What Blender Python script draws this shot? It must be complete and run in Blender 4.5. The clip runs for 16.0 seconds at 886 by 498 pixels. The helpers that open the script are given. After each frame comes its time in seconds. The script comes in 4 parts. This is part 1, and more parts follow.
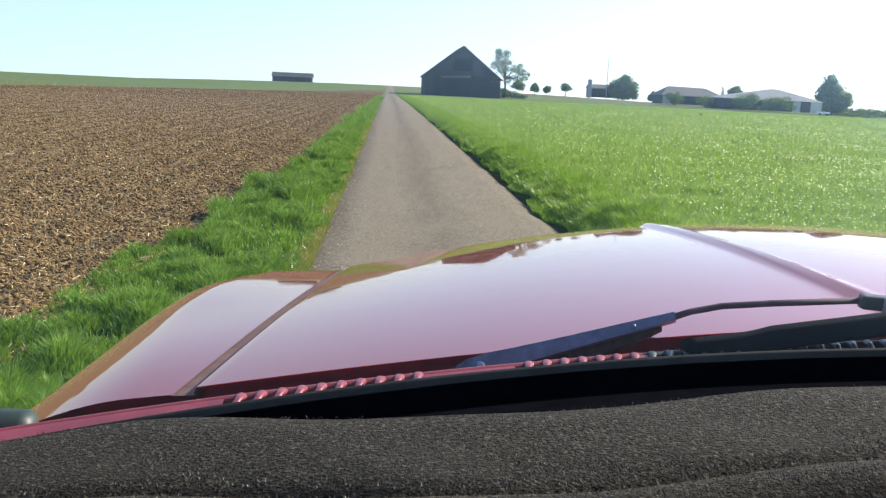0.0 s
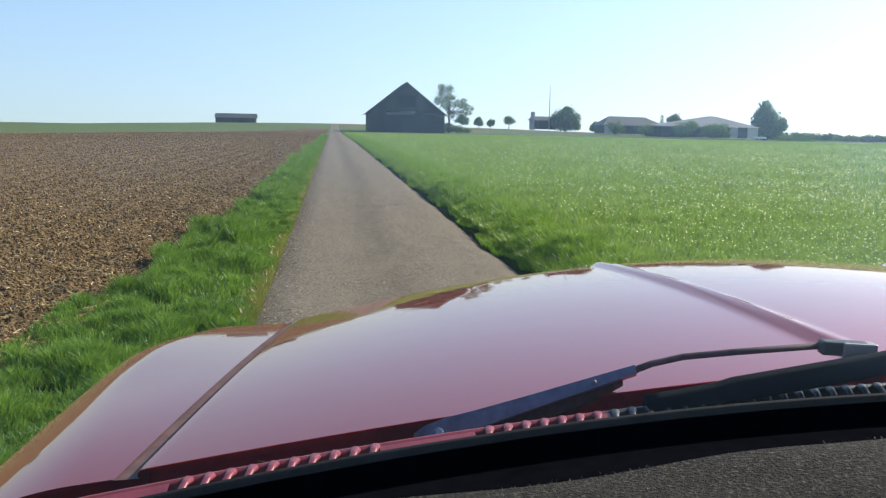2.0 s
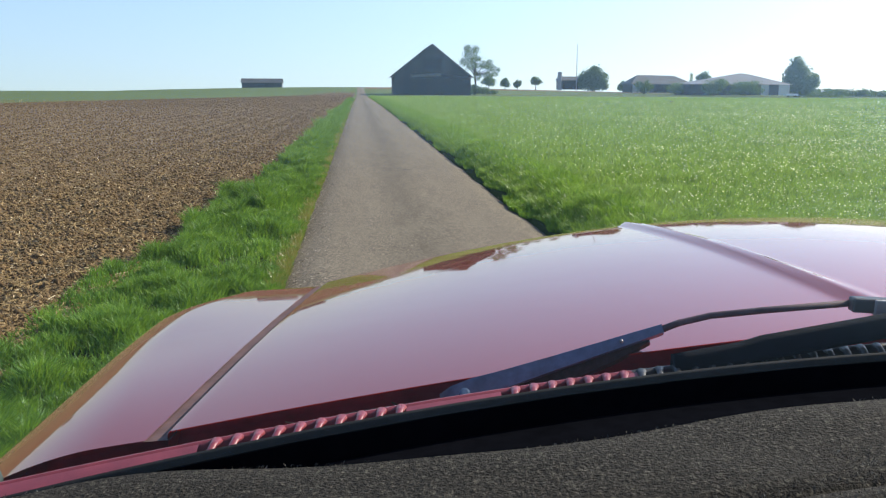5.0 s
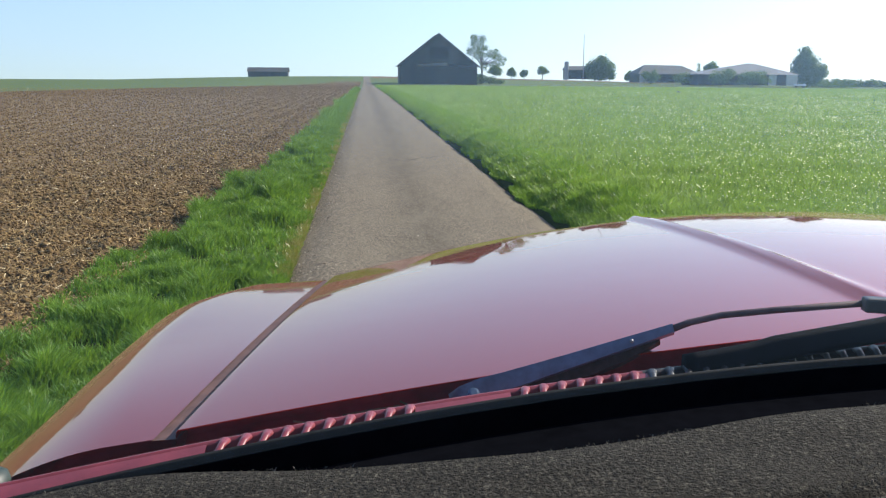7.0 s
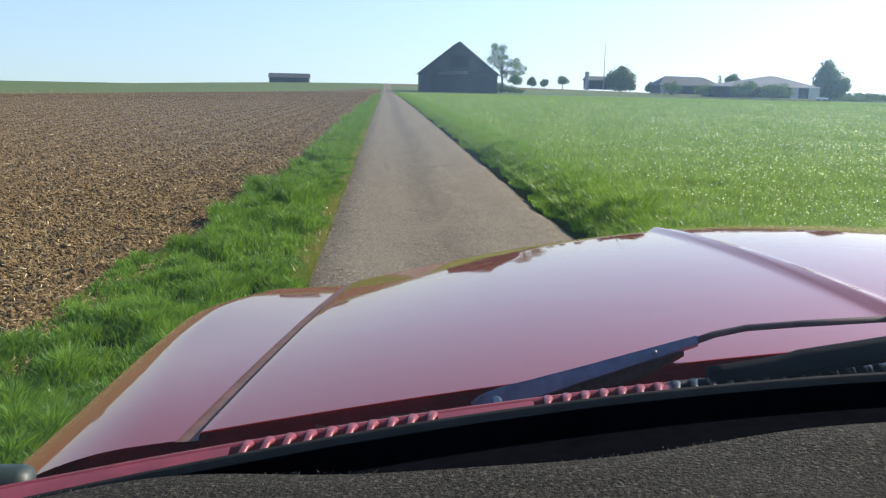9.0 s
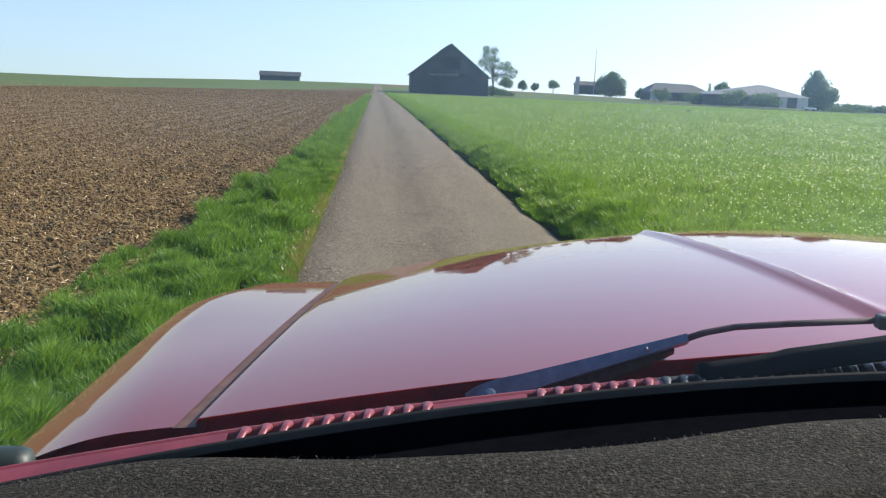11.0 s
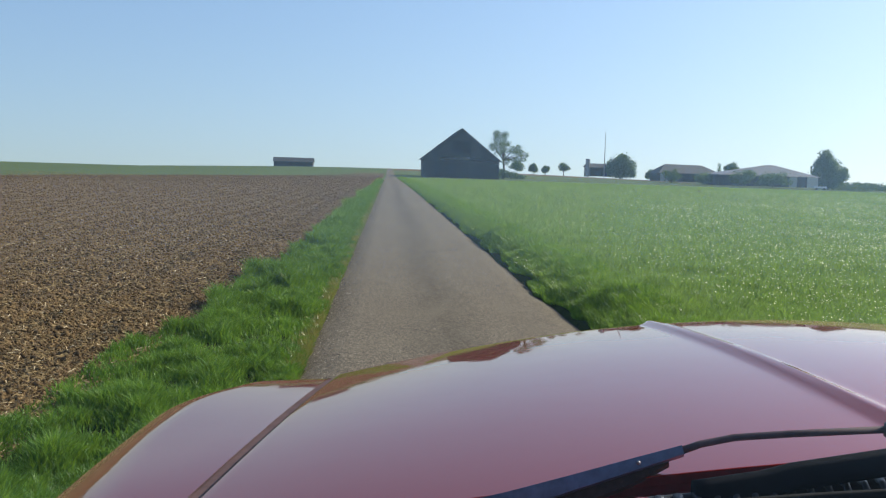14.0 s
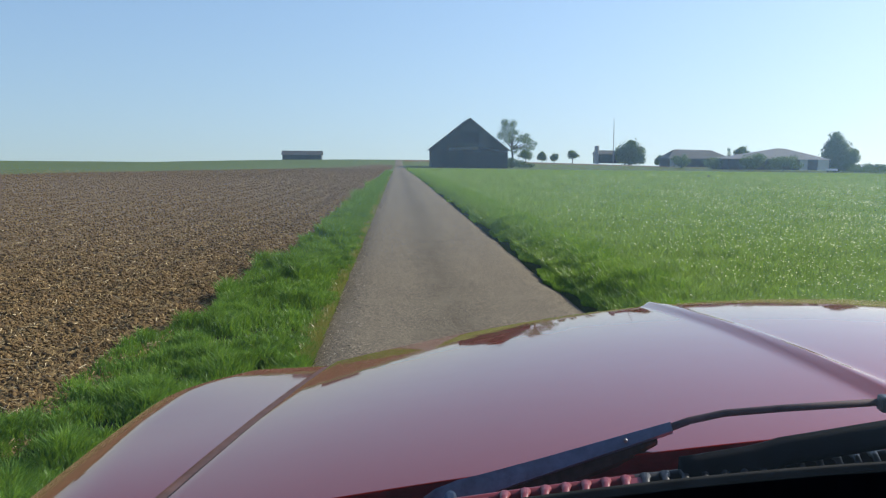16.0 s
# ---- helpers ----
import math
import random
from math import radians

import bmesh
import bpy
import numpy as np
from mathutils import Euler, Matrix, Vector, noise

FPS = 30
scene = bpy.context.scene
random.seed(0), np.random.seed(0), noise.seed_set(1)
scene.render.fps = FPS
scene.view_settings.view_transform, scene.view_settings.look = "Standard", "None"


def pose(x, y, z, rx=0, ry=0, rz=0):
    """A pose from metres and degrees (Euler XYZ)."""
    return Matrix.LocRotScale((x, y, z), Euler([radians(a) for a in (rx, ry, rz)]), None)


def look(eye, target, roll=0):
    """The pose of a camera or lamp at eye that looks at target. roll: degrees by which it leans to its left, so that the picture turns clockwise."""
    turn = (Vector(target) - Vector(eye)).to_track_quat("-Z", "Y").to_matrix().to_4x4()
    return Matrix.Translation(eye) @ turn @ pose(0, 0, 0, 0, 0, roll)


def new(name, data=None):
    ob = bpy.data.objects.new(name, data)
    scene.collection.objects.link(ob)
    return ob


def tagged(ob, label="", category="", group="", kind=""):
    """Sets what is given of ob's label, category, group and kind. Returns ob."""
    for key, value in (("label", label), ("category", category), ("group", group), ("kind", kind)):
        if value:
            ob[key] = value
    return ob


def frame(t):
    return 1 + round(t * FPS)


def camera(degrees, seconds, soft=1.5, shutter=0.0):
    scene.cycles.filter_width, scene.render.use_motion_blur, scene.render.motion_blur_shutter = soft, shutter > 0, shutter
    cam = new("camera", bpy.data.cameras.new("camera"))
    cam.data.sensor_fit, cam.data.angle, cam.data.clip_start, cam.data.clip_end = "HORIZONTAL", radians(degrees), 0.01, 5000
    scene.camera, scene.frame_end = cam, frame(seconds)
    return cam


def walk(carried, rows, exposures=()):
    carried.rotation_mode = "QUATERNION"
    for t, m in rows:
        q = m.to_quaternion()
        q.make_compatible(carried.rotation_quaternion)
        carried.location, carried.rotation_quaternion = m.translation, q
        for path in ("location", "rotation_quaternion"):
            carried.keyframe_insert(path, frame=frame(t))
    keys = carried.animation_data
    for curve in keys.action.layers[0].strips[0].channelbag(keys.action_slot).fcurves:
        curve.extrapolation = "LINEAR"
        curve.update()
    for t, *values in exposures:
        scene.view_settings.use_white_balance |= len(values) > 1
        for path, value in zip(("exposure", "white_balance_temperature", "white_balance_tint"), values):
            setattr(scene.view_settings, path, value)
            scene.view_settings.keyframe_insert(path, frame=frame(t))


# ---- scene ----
cam = camera(50.52, 16.0, soft=1.3)
ROWS = [
    (0.0, -0.0053, -0.0277, 1.4803, 80.301, -2.794, -3.292),
    (0.5, 0.0038, -0.0094, 1.4855, 81.053, -2.179, -5.416),
    (1.0, -0.0051, -0.0048, 1.4884, 81.789, -1.598, -6.534),
    (1.5, -0.0096, -0.0057, 1.4935, 82.400, -1.223, -6.714),
    (2.0, -0.0056, -0.0026, 1.4953, 82.541, -1.149, -6.642),
    (2.5, -0.0065, -0.0058, 1.5009, 82.515, -1.029, -6.227),
    (3.0, -0.0031, -0.0017, 1.4970, 82.271, -0.753, -6.281),
    (3.5, -0.0031, -0.0106, 1.4998, 82.054, -0.622, -6.171),
    (4.0, -0.0026, -0.0031, 1.4938, 81.461, -0.741, -5.701),
    (4.2, -0.0025, -0.0030, 1.4933, 81.136, -0.628, -5.423),
    (6.3, -0.0052, 0.0064, 1.4952, 79.787, -0.104, -4.969),
    (6.5, -0.0065, 0.0041, 1.4975, 79.754, -0.446, -4.855),
    (7.0, -0.0048, 0.0064, 1.4988, 79.624, -0.375, -4.682),
    (7.5, -0.0046, 0.0138, 1.5040, 79.754, 0.041, -4.298),
    (8.0, -0.0058, 0.0123, 1.4968, 79.847, -0.397, -4.085),
    (8.5, -0.0078, 0.0094, 1.4988, 80.018, -0.843, -3.677),
    (11.0, -0.0179, -0.0050, 1.4946, 80.207, -2.453, -4.027),
    (11.5, -0.0127, 0.0077, 1.4948, 81.350, -2.429, -4.566),
    (12.0, 0.0022, 0.0189, 1.5014, 85.706, -2.253, -4.800),
    (12.5, 0.0027, 0.0254, 1.5046, 85.894, -2.150, -4.427),
    (13.0, 0.0014, 0.0244, 1.5147, 85.865, -2.202, -4.180),
    (13.5, 0.0102, 0.0312, 1.5194, 85.670, -2.004, -3.537),
    (14.0, 0.0110, 0.0331, 1.5065, 85.212, -1.765, -3.325),
    (14.5, 0.0063, 0.0131, 1.5009, 84.773, -1.286, -3.256),
    (15.0, 0.0151, 0.0223, 1.4966, 84.702, -1.102, -2.909),
    (15.5, 0.0221, 0.0240, 1.5055, 84.558, -0.718, -2.817),
    (16.0, 0.0331, 0.0441, 1.4969, 84.611, -0.569, -2.798),
]
EXPOSURES = [(0.0, 0.82, 6500, 11), (0.5, 0.53, 6450, 11), (1.5, 0.40, 6400, 10), (4.0, 0.43, 6400, 10), (6.3, 0.50, 6400, 11), (11.0, 0.50, 6400, 11), (11.6, 0.34, 6350, 10), (12.0, 0.12, 6300, 9), (12.6, -0.10, 6300, 9), (13.5, -0.07, 6380, 9), (14.0, 0.03, 6380, 9), (14.5, 0.04, 6350, 9), (16.0, 0.04, 6350, 9)]
walk(cam, [(t, pose(x, y, z, rx, ry, rz)) for t, x, y, z, rx, ry, rz in ROWS], EXPOSURES)

# ---- light ----
SUN_AZ, SUN_EL = 66.0, 32.5
world = bpy.data.worlds.new("sky")
world.use_nodes = True
scene.world = world
wn, wl = world.node_tree.nodes, world.node_tree.links
sky = wn.new("ShaderNodeTexSky")
sky.sky_type, sky.sun_disc = "NISHITA", False
sky.sun_elevation, sky.sun_rotation = radians(SUN_EL), radians(SUN_AZ)
sky.altitude, sky.air_density, sky.dust_density, sky.ozone_density = 400, 1.0, 1.6, 2.4
tint = wn.new("ShaderNodeMix")
tint.data_type, tint.blend_type = "RGBA", "MULTIPLY"
tint.inputs[0].default_value = 1.0
tint.inputs[7].default_value = (0.935, 0.96, 1.04, 1)
# a pale sky, clear down to the skyline: the haze band near the horizon lies below it
direction = wn.new("ShaderNodeTexCoord")
split, join = wn.new("ShaderNodeSeparateXYZ"), wn.new("ShaderNodeCombineXYZ")
low, top, lift = (wn.new("ShaderNodeMath") for _ in range(3))
low.operation, top.operation, lift.operation = "MULTIPLY_ADD", "MULTIPLY_ADD", "MAXIMUM"
low.inputs[1].default_value, low.inputs[2].default_value = 0.65, 0.06
top.inputs[1].default_value, top.inputs[2].default_value = 1.25, -0.13
wl.new(direction.outputs["Generated"], split.inputs[0])
for node in (low, top):
    wl.new(split.outputs[2], node.inputs[0])
wl.new(low.outputs[0], lift.inputs[0])
wl.new(top.outputs[0], lift.inputs[1])
wl.new(split.outputs[0], join.inputs[0])
wl.new(split.outputs[1], join.inputs[1])
wl.new(lift.outputs[0], join.inputs[2])
wl.new(join.outputs[0], sky.inputs[0])
wl.new(sky.outputs[0], tint.inputs[6])
wl.new(tint.outputs[2], wn["Background"].inputs[0])
wn["Background"].inputs[1].default_value = 0.145
sun = new("sun", bpy.data.lights.new("sun", "SUN"))
sun.data.energy, sun.data.angle, sun.data.color = 5.0, radians(0.53), (1.0, 0.91, 0.77)
sd = Vector((math.sin(radians(SUN_AZ)) * math.cos(radians(SUN_EL)), math.cos(radians(SUN_AZ)) * math.cos(radians(SUN_EL)), math.sin(radians(SUN_EL))))
sun.matrix_world = look((40, 20, 60), Vector((40, 20, 60)) - sd)


# ---- materials ----
class Mat:
    """A node material with short helpers."""

    def __init__(self, name, rough=0.6, metal=0.0, color=(0.5, 0.5, 0.5), spec=0.5):
        self.m = bpy.data.materials.new(name)
        self.m.use_nodes = True
        self.n, self.l = self.m.node_tree.nodes, self.m.node_tree.links
        self.b = self.n["Principled BSDF"]
        self.b.inputs["Roughness"].default_value = rough
        self.b.inputs["Metallic"].default_value = metal
        self.b.inputs["Base Color"].default_value = (*color, 1)
        self.b.inputs["Specular IOR Level"].default_value = spec
        self.co = self.n.new("ShaderNodeTexCoord")

    def noise(self, scale, detail=4.0, rough=0.6, coord="Object", stretch=None):
        t = self.n.new("ShaderNodeTexNoise")
        t.inputs["Scale"].default_value, t.inputs["Detail"].default_value, t.inputs["Roughness"].default_value = scale, detail, rough
        src = self.co.outputs[coord]
        if stretch:
            mp = self.n.new("ShaderNodeMapping")
            mp.inputs["Scale"].default_value = stretch
            self.l.new(src, mp.inputs[0])
            src = mp.outputs[0]
        self.l.new(src, t.inputs["Vector"])
        return t.outputs["Fac"]

    def ramp(self, fac, stops):
        r = self.n.new("ShaderNodeValToRGB")
        e = r.color_ramp.elements
        while len(e) < len(stops):
            e.new(0.5)
        for el, (p, c) in zip(e, stops):
            el.position, el.color = p, (*c, 1) if len(c) == 3 else c
        self.l.new(fac, r.inputs[0])
        return r.outputs["Color"]

    def mix(self, fac, a, b, kind="MIX"):
        x = self.n.new("ShaderNodeMix")
        x.data_type, x.blend_type = "RGBA", kind
        for s, v in ((x.inputs[0], fac), (x.inputs[6], a), (x.inputs[7], b)):
            if isinstance(v, (int, float)):
                s.default_value = v
            elif isinstance(v, tuple):
                s.default_value = (*v, 1)
            else:
                self.l.new(v, s)
        return x.outputs[2]

    def math(self, op, a, b=0.0):
        x = self.n.new("ShaderNodeMath")
        x.operation = op
        for s, v in zip(x.inputs, (a, b)):
            if isinstance(v, (int, float)):
                s.default_value = v
            else:
                self.l.new(v, s)
        return x.outputs[0]

    def xyz(self):
        s = self.n.new("ShaderNodeSeparateXYZ")
        self.l.new(self.co.outputs["Object"], s.inputs[0])
        return s.outputs

    def color(self, c):
        self.l.new(c, self.b.inputs["Base Color"])
        return self

    def rough(self, c):
        self.l.new(c, self.b.inputs["Roughness"])
        return self

    def bump(self, h, strength=0.5, dist=0.01):
        b = self.n.new("ShaderNodeBump")
        b.inputs["Strength"].default_value, b.inputs["Distance"].default_value = strength, dist
        self.l.new(h, b.inputs["Height"])
        self.l.new(b.outputs[0], self.b.inputs["Normal"])
        return self

    def random(self, island=True):
        i = self.n.new("ShaderNodeNewGeometry" if island else "ShaderNodeObjectInfo")
        return i.outputs["Random Per Island" if island else "Random"]


def leafy(name, stops, translucent=0.35, gloss=0.35, rough=0.35, clump=8.0, share=0.0):
    """Blades and leaves: varied greens, light let through, a little gloss."""
    m = Mat(name, rough=rough, spec=gloss)
    fac = m.random()
    if share:
        wide = m.ramp(m.noise(clump, 3, 0.65, stretch=(1.0, 0.8, 0.4)), [(0.32, (0, 0, 0)), (0.68, (1, 1, 1))])
        broad = m.ramp(m.noise(clump * 0.22, 3, 0.6, stretch=(1.0, 0.6, 0.4)), [(0.35, (0, 0, 0)), (0.65, (1, 1, 1))])
        fac = m.math("ADD", m.math("MULTIPLY", fac, 1.0 - share), m.math("MULTIPLY", m.mix(0.35, wide, broad), share))
    col = m.ramp(fac, stops)
    big = m.noise(0.35, 3)
    col = m.mix(m.math("MULTIPLY", big, 0.35), col, (0.04, 0.12, 0.012))
    m.color(col)
    tr = m.n.new("ShaderNodeBsdfTranslucent")
    m.l.new(m.mix(0.35, col, (0.38, 0.57, 0.02)), tr.inputs[0])
    mx = m.n.new("ShaderNodeMixShader")
    mx.inputs[0].default_value = translucent
    m.l.new(m.b.outputs[0], mx.inputs[1])
    m.l.new(tr.outputs[0], mx.inputs[2])
    m.l.new(mx.outputs[0], m.n["Material Output"].inputs[0])
    return m.m


M = {}
M["grass"] = leafy("grass", [(0.0, (0.020, 0.055, 0.014)), (0.38, (0.075, 0.165, 0.030)), (0.72, (0.20, 0.35, 0.055)), (0.92, (0.32, 0.46, 0.07)), (1.0, (0.60, 0.66, 0.30))], 0.40, 0.22, 0.42, 9.0, 0.6)
M["tall_grass"] = leafy("tall_grass", [(0.0, (0.030, 0.075, 0.014)), (0.4, (0.115, 0.230, 0.035)), (0.80, (0.26, 0.40, 0.055)), (0.93, (0.36, 0.48, 0.07)), (1.0, (0.62, 0.64, 0.26))], 0.46, 0.2, 0.4, 7.0, 0.5)
M["crop"] = leafy("crop", [(0.0, (0.045, 0.092, 0.022)), (0.25, (0.105, 0.180, 0.045)), (0.55, (0.235, 0.345, 0.090)), (0.85, (0.34, 0.46, 0.10)), (1.0, (0.62, 0.64, 0.30))], 0.48, 0.27, 0.34, 5.0, 0.5)
M["dry_grass"] = leafy("dry_grass", [(0.0, (0.30, 0.20, 0.05)), (0.5, (0.36, 0.27, 0.09)), (1.0, (0.22, 0.22, 0.05))], 0.3)
M["leaves"] = leafy("leaves", [(0.0, (0.025, 0.06, 0.012)), (0.6, (0.045, 0.10, 0.018)), (1.0, (0.07, 0.14, 0.025))], 0.25, 0.3, 0.5)
# pale translucent flecks, their colour standing in for sun glints
m = Mat("glint_fleck", 0.5, color=(0.88, 0.86, 0.48), spec=0.3)
tr = m.n.new("ShaderNodeBsdfTranslucent")
tr.inputs[0].default_value = (0.88, 0.88, 0.50, 1)
mx = m.n.new("ShaderNodeMixShader")
mx.inputs[0].default_value = 0.6
m.l.new(m.b.outputs[0], mx.inputs[1])
m.l.new(tr.outputs[0], mx.inputs[2])
m.l.new(mx.outputs[0], m.n["Material Output"].inputs[0])
M["glint_fleck"] = m.m

# bare soil, grass ground and the far fields, by where they lie
m = Mat("ground", 0.95, spec=0.06)
px, py, pz = m.xyz()
n1, n2, n3 = m.noise(0.6, 5), m.noise(7.0, 6, 0.7), m.noise(45.0, 4, 0.7)
soil = m.ramp(n2, [(0.25, (0.085, 0.057, 0.028)), (0.55, (0.150, 0.103, 0.053)), (0.8, (0.22, 0.156, 0.085))])
soil = m.mix(m.math("MULTIPLY", n3, 0.5), soil, (0.19, 0.140, 0.080))
soil = m.mix(m.math("MULTIPLY", n1, 0.35), soil, (0.12, 0.082, 0.050))
green = m.ramp(n2, [(0.3, (0.070, 0.095, 0.035)), (0.6, (0.105, 0.140, 0.050)), (0.85, (0.140, 0.175, 0.065))])
green = m.mix(m.ramp(m.noise(0.05, 4), [(0.4, (0, 0, 0)), (0.7, (0.5, 0.5, 0.5))]), green, (0.13, 0.18, 0.06))
wob = m.math("MULTIPLY", m.math("SUBTRACT", m.noise(0.9, 3), 0.5), 0.4)
edge = m.math("ADD", m.math("ADD", px, wob), m.math("MULTIPLY", m.math("LESS_THAN", py, 12.0), 0.0))
side = m.math("MAXIMUM", m.math("SUBTRACT", m.math("MULTIPLY", px, -1.0), 8.0), 0.0)
limit = m.math("MAXIMUM", m.math("SUBTRACT", 285.0, m.math("MULTIPLY", side, 9.0)), 72.0)
limit = m.math("ADD", limit, m.math("MULTIPLY", m.math("SUBTRACT", n1, 0.5), 90.0))
bound = m.ramp(m.math("MULTIPLY", py, 0.01), [(0.06, (0.10, 0.10, 0.10)), (0.11, (0.48, 0.48, 0.48)), (0.16, (0.58, 0.58, 0.58)), (0.40, (0.76, 0.76, 0.76)), (0.90, (0.88, 0.88, 0.88))])
is_soil = m.math("MULTIPLY", m.math("LESS_THAN", edge, m.math("SUBTRACT", bound, 1.95)), m.math("LESS_THAN", py, limit))
# dead thatch under the standing grass, darkened for the shade between its blades
shaded_thatch = m.ramp(n2, [(0.3, (0.018, 0.026, 0.007)), (0.7, (0.05, 0.065, 0.016))])
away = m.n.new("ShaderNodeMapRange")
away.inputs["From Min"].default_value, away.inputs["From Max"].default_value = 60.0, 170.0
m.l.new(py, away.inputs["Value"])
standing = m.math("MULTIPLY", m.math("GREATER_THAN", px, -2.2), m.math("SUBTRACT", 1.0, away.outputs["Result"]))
green = m.mix(m.math("MULTIPLY", standing, 0.85), green, shaded_thatch)
far_soil = m.math("MULTIPLY", m.math("MULTIPLY", m.math("GREATER_THAN", py, 338.0), m.math("LESS_THAN", px, 118.0)), m.math("GREATER_THAN", px, 2.5))
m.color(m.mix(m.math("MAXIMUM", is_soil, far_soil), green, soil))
m.bump(m.math("ADD", n2, m.math("MULTIPLY", n3, 0.5)), 0.7, 0.04)
M["ground"] = m.m

m = Mat("clod", 0.95, spec=0.05)
M["clod"] = m.color(m.mix(m.noise(30, 4), m.ramp(m.random(), [(0, (0.098, 0.062, 0.028)), (0.6, (0.185, 0.122, 0.056)), (1, (0.31, 0.215, 0.113))]), (0.142, 0.092, 0.042))).bump(m.noise(60, 4), 0.6, 0.01).m
m = Mat("straw", 0.85, spec=0.12)
M["straw"] = m.color(m.ramp(m.random(), [(0, (0.20, 0.135, 0.055)), (0.85, (0.34, 0.24, 0.11)), (1, (0.62, 0.51, 0.31))])).m

m = Mat("asphalt", 0.9, spec=0.15)
px, py, pz = m.xyz()
fine = m.math("ADD", m.math("MULTIPLY", m.noise(120, 3, 0.75), 0.6), m.math("MULTIPLY", m.noise(38, 3, 0.7), 0.4))
col = m.ramp(fine, [(0.38, (0.042, 0.034, 0.023)), (0.51, (0.152, 0.124, 0.084)), (0.62, (0.47, 0.395, 0.28))])
track = m.math("ADD", m.math("MULTIPLY", m.math("ABSOLUTE", m.math("SUBTRACT", px, 0.62)), 1.1), m.math("MULTIPLY", m.noise(1.1, 4, 0.6, stretch=(1.6, 0.22, 1)), 1.0))
col = m.mix(m.ramp(track, [(0.4, (0.55, 0.55, 0.55)), (1.0, (0.0, 0.0, 0.0))]), col, (0.068, 0.055, 0.036))
col = m.mix(m.ramp(m.noise(0.8, 5, 0.65), [(0.5, (0, 0, 0)), (0.75, (0.45, 0.45, 0.45))]), col, (0.20, 0.166, 0.112))
col = m.mix(m.ramp(m.noise(11, 4, 0.75), [(0.44, (0, 0, 0)), (0.66, (0.28, 0.28, 0.28))]), col, (0.062, 0.050, 0.034))
col = m.mix(m.ramp(m.noise(5, 4, 0.7, stretch=(1, 0.25, 1)), [(0.50, (0, 0, 0)), (0.72, (0.3, 0.3, 0.3))]), col, (0.23, 0.195, 0.14))
vor = m.n.new("ShaderNodeTexVoronoi")
vor.feature = "DISTANCE_TO_EDGE"
vor.inputs["Scale"].default_value = 0.55
dist = m.n.new("ShaderNodeVectorMath")
dist.operation = "ADD"
nz = m.n.new("ShaderNodeTexNoise")
nz.inputs["Scale"].default_value = 1.7
nz.inputs["Detail"].default_value = 5
m.l.new(m.co.outputs["Object"], nz.inputs["Vector"])
m.l.new(m.co.outputs["Object"], dist.inputs[0])
m.l.new(nz.outputs["Color"], dist.inputs[1])
m.l.new(dist.outputs[0], vor.inputs["Vector"])
crack = m.math("MULTIPLY", m.math("LESS_THAN", vor.outputs["Distance"], 0.004), m.math("GREATER_THAN", m.noise(0.45, 2), 0.6))
col = m.mix(m.math("MULTIPLY", crack, 0.8), col, (0.035, 0.03, 0.026))
m.color(col).bump(m.math("SUBTRACT", fine, crack), 0.35, 0.003)
M["asphalt"] = m.m


def paint(name, col, dust):
    """Metallic red under a clear coat, with a breath of road dust."""
    m = Mat(name, 0.5, metal=0.8, color=col, spec=0.1)
    m.b.inputs["Specular Tint"].default_value = (0.8, 0.28, 0.32, 1)
    m.b.inputs["Coat Weight"].default_value = 1.0
    m.b.inputs["Coat IOR"].default_value = 1.36
    m.b.inputs["Sheen Weight"].default_value = 0.045
    m.b.inputs["Sheen Roughness"].default_value = 0.4
    m.b.inputs["Sheen Tint"].default_value = (0.9, 1.0, 0.4, 1)
    m.color(m.mix(m.math("MULTIPLY", m.ramp(m.noise(4, 5), [(0.3, (0.3, 0.3, 0.3)), (0.7, (1.0, 1.0, 1.0))]), dust), col, (0.42, 0.33, 0.24)))
    m.rough(m.ramp(m.noise(3, 4), [(0.3, (0.36, 0.36, 0.36)), (0.75, (0.43, 0.43, 0.43))]))
    wave = m.n.new("ShaderNodeBump")
    wave.inputs["Strength"].default_value, wave.inputs["Distance"].default_value = 0.12, 0.002
    m.l.new(m.noise(6, 3), wave.inputs["Height"])
    m.l.new(wave.outputs[0], m.b.inputs["Coat Normal"])
    m.l.new(m.ramp(m.noise(22, 5), [(0.35, (0.015, 0.015, 0.015)), (0.8, (0.07, 0.07, 0.07))]), m.b.inputs["Coat Roughness"])
    return m.m


M["red_paint"] = paint("red_paint", (0.36, 0.017, 0.012), 0.05)


def plain(name, col, rough, var=0.25, scale=30.0, metal=0.0, bump=0.2, spec=0.5):
    m = Mat(name, rough, metal, spec=spec)
    n = m.noise(scale, 5)
    big = m.noise(scale * 0.08, 4)
    lo = tuple(c * (1 - var) for c in col)
    hi = tuple(min(1, c * (1 + var)) for c in col)
    c = m.ramp(m.math("ADD", m.math("MULTIPLY", n, 0.6), m.math("MULTIPLY", big, 0.4)), [(0.35, lo), (0.65, hi)])
    m.color(c)
    if bump:
        m.bump(n, bump, 0.002)
    return m.m


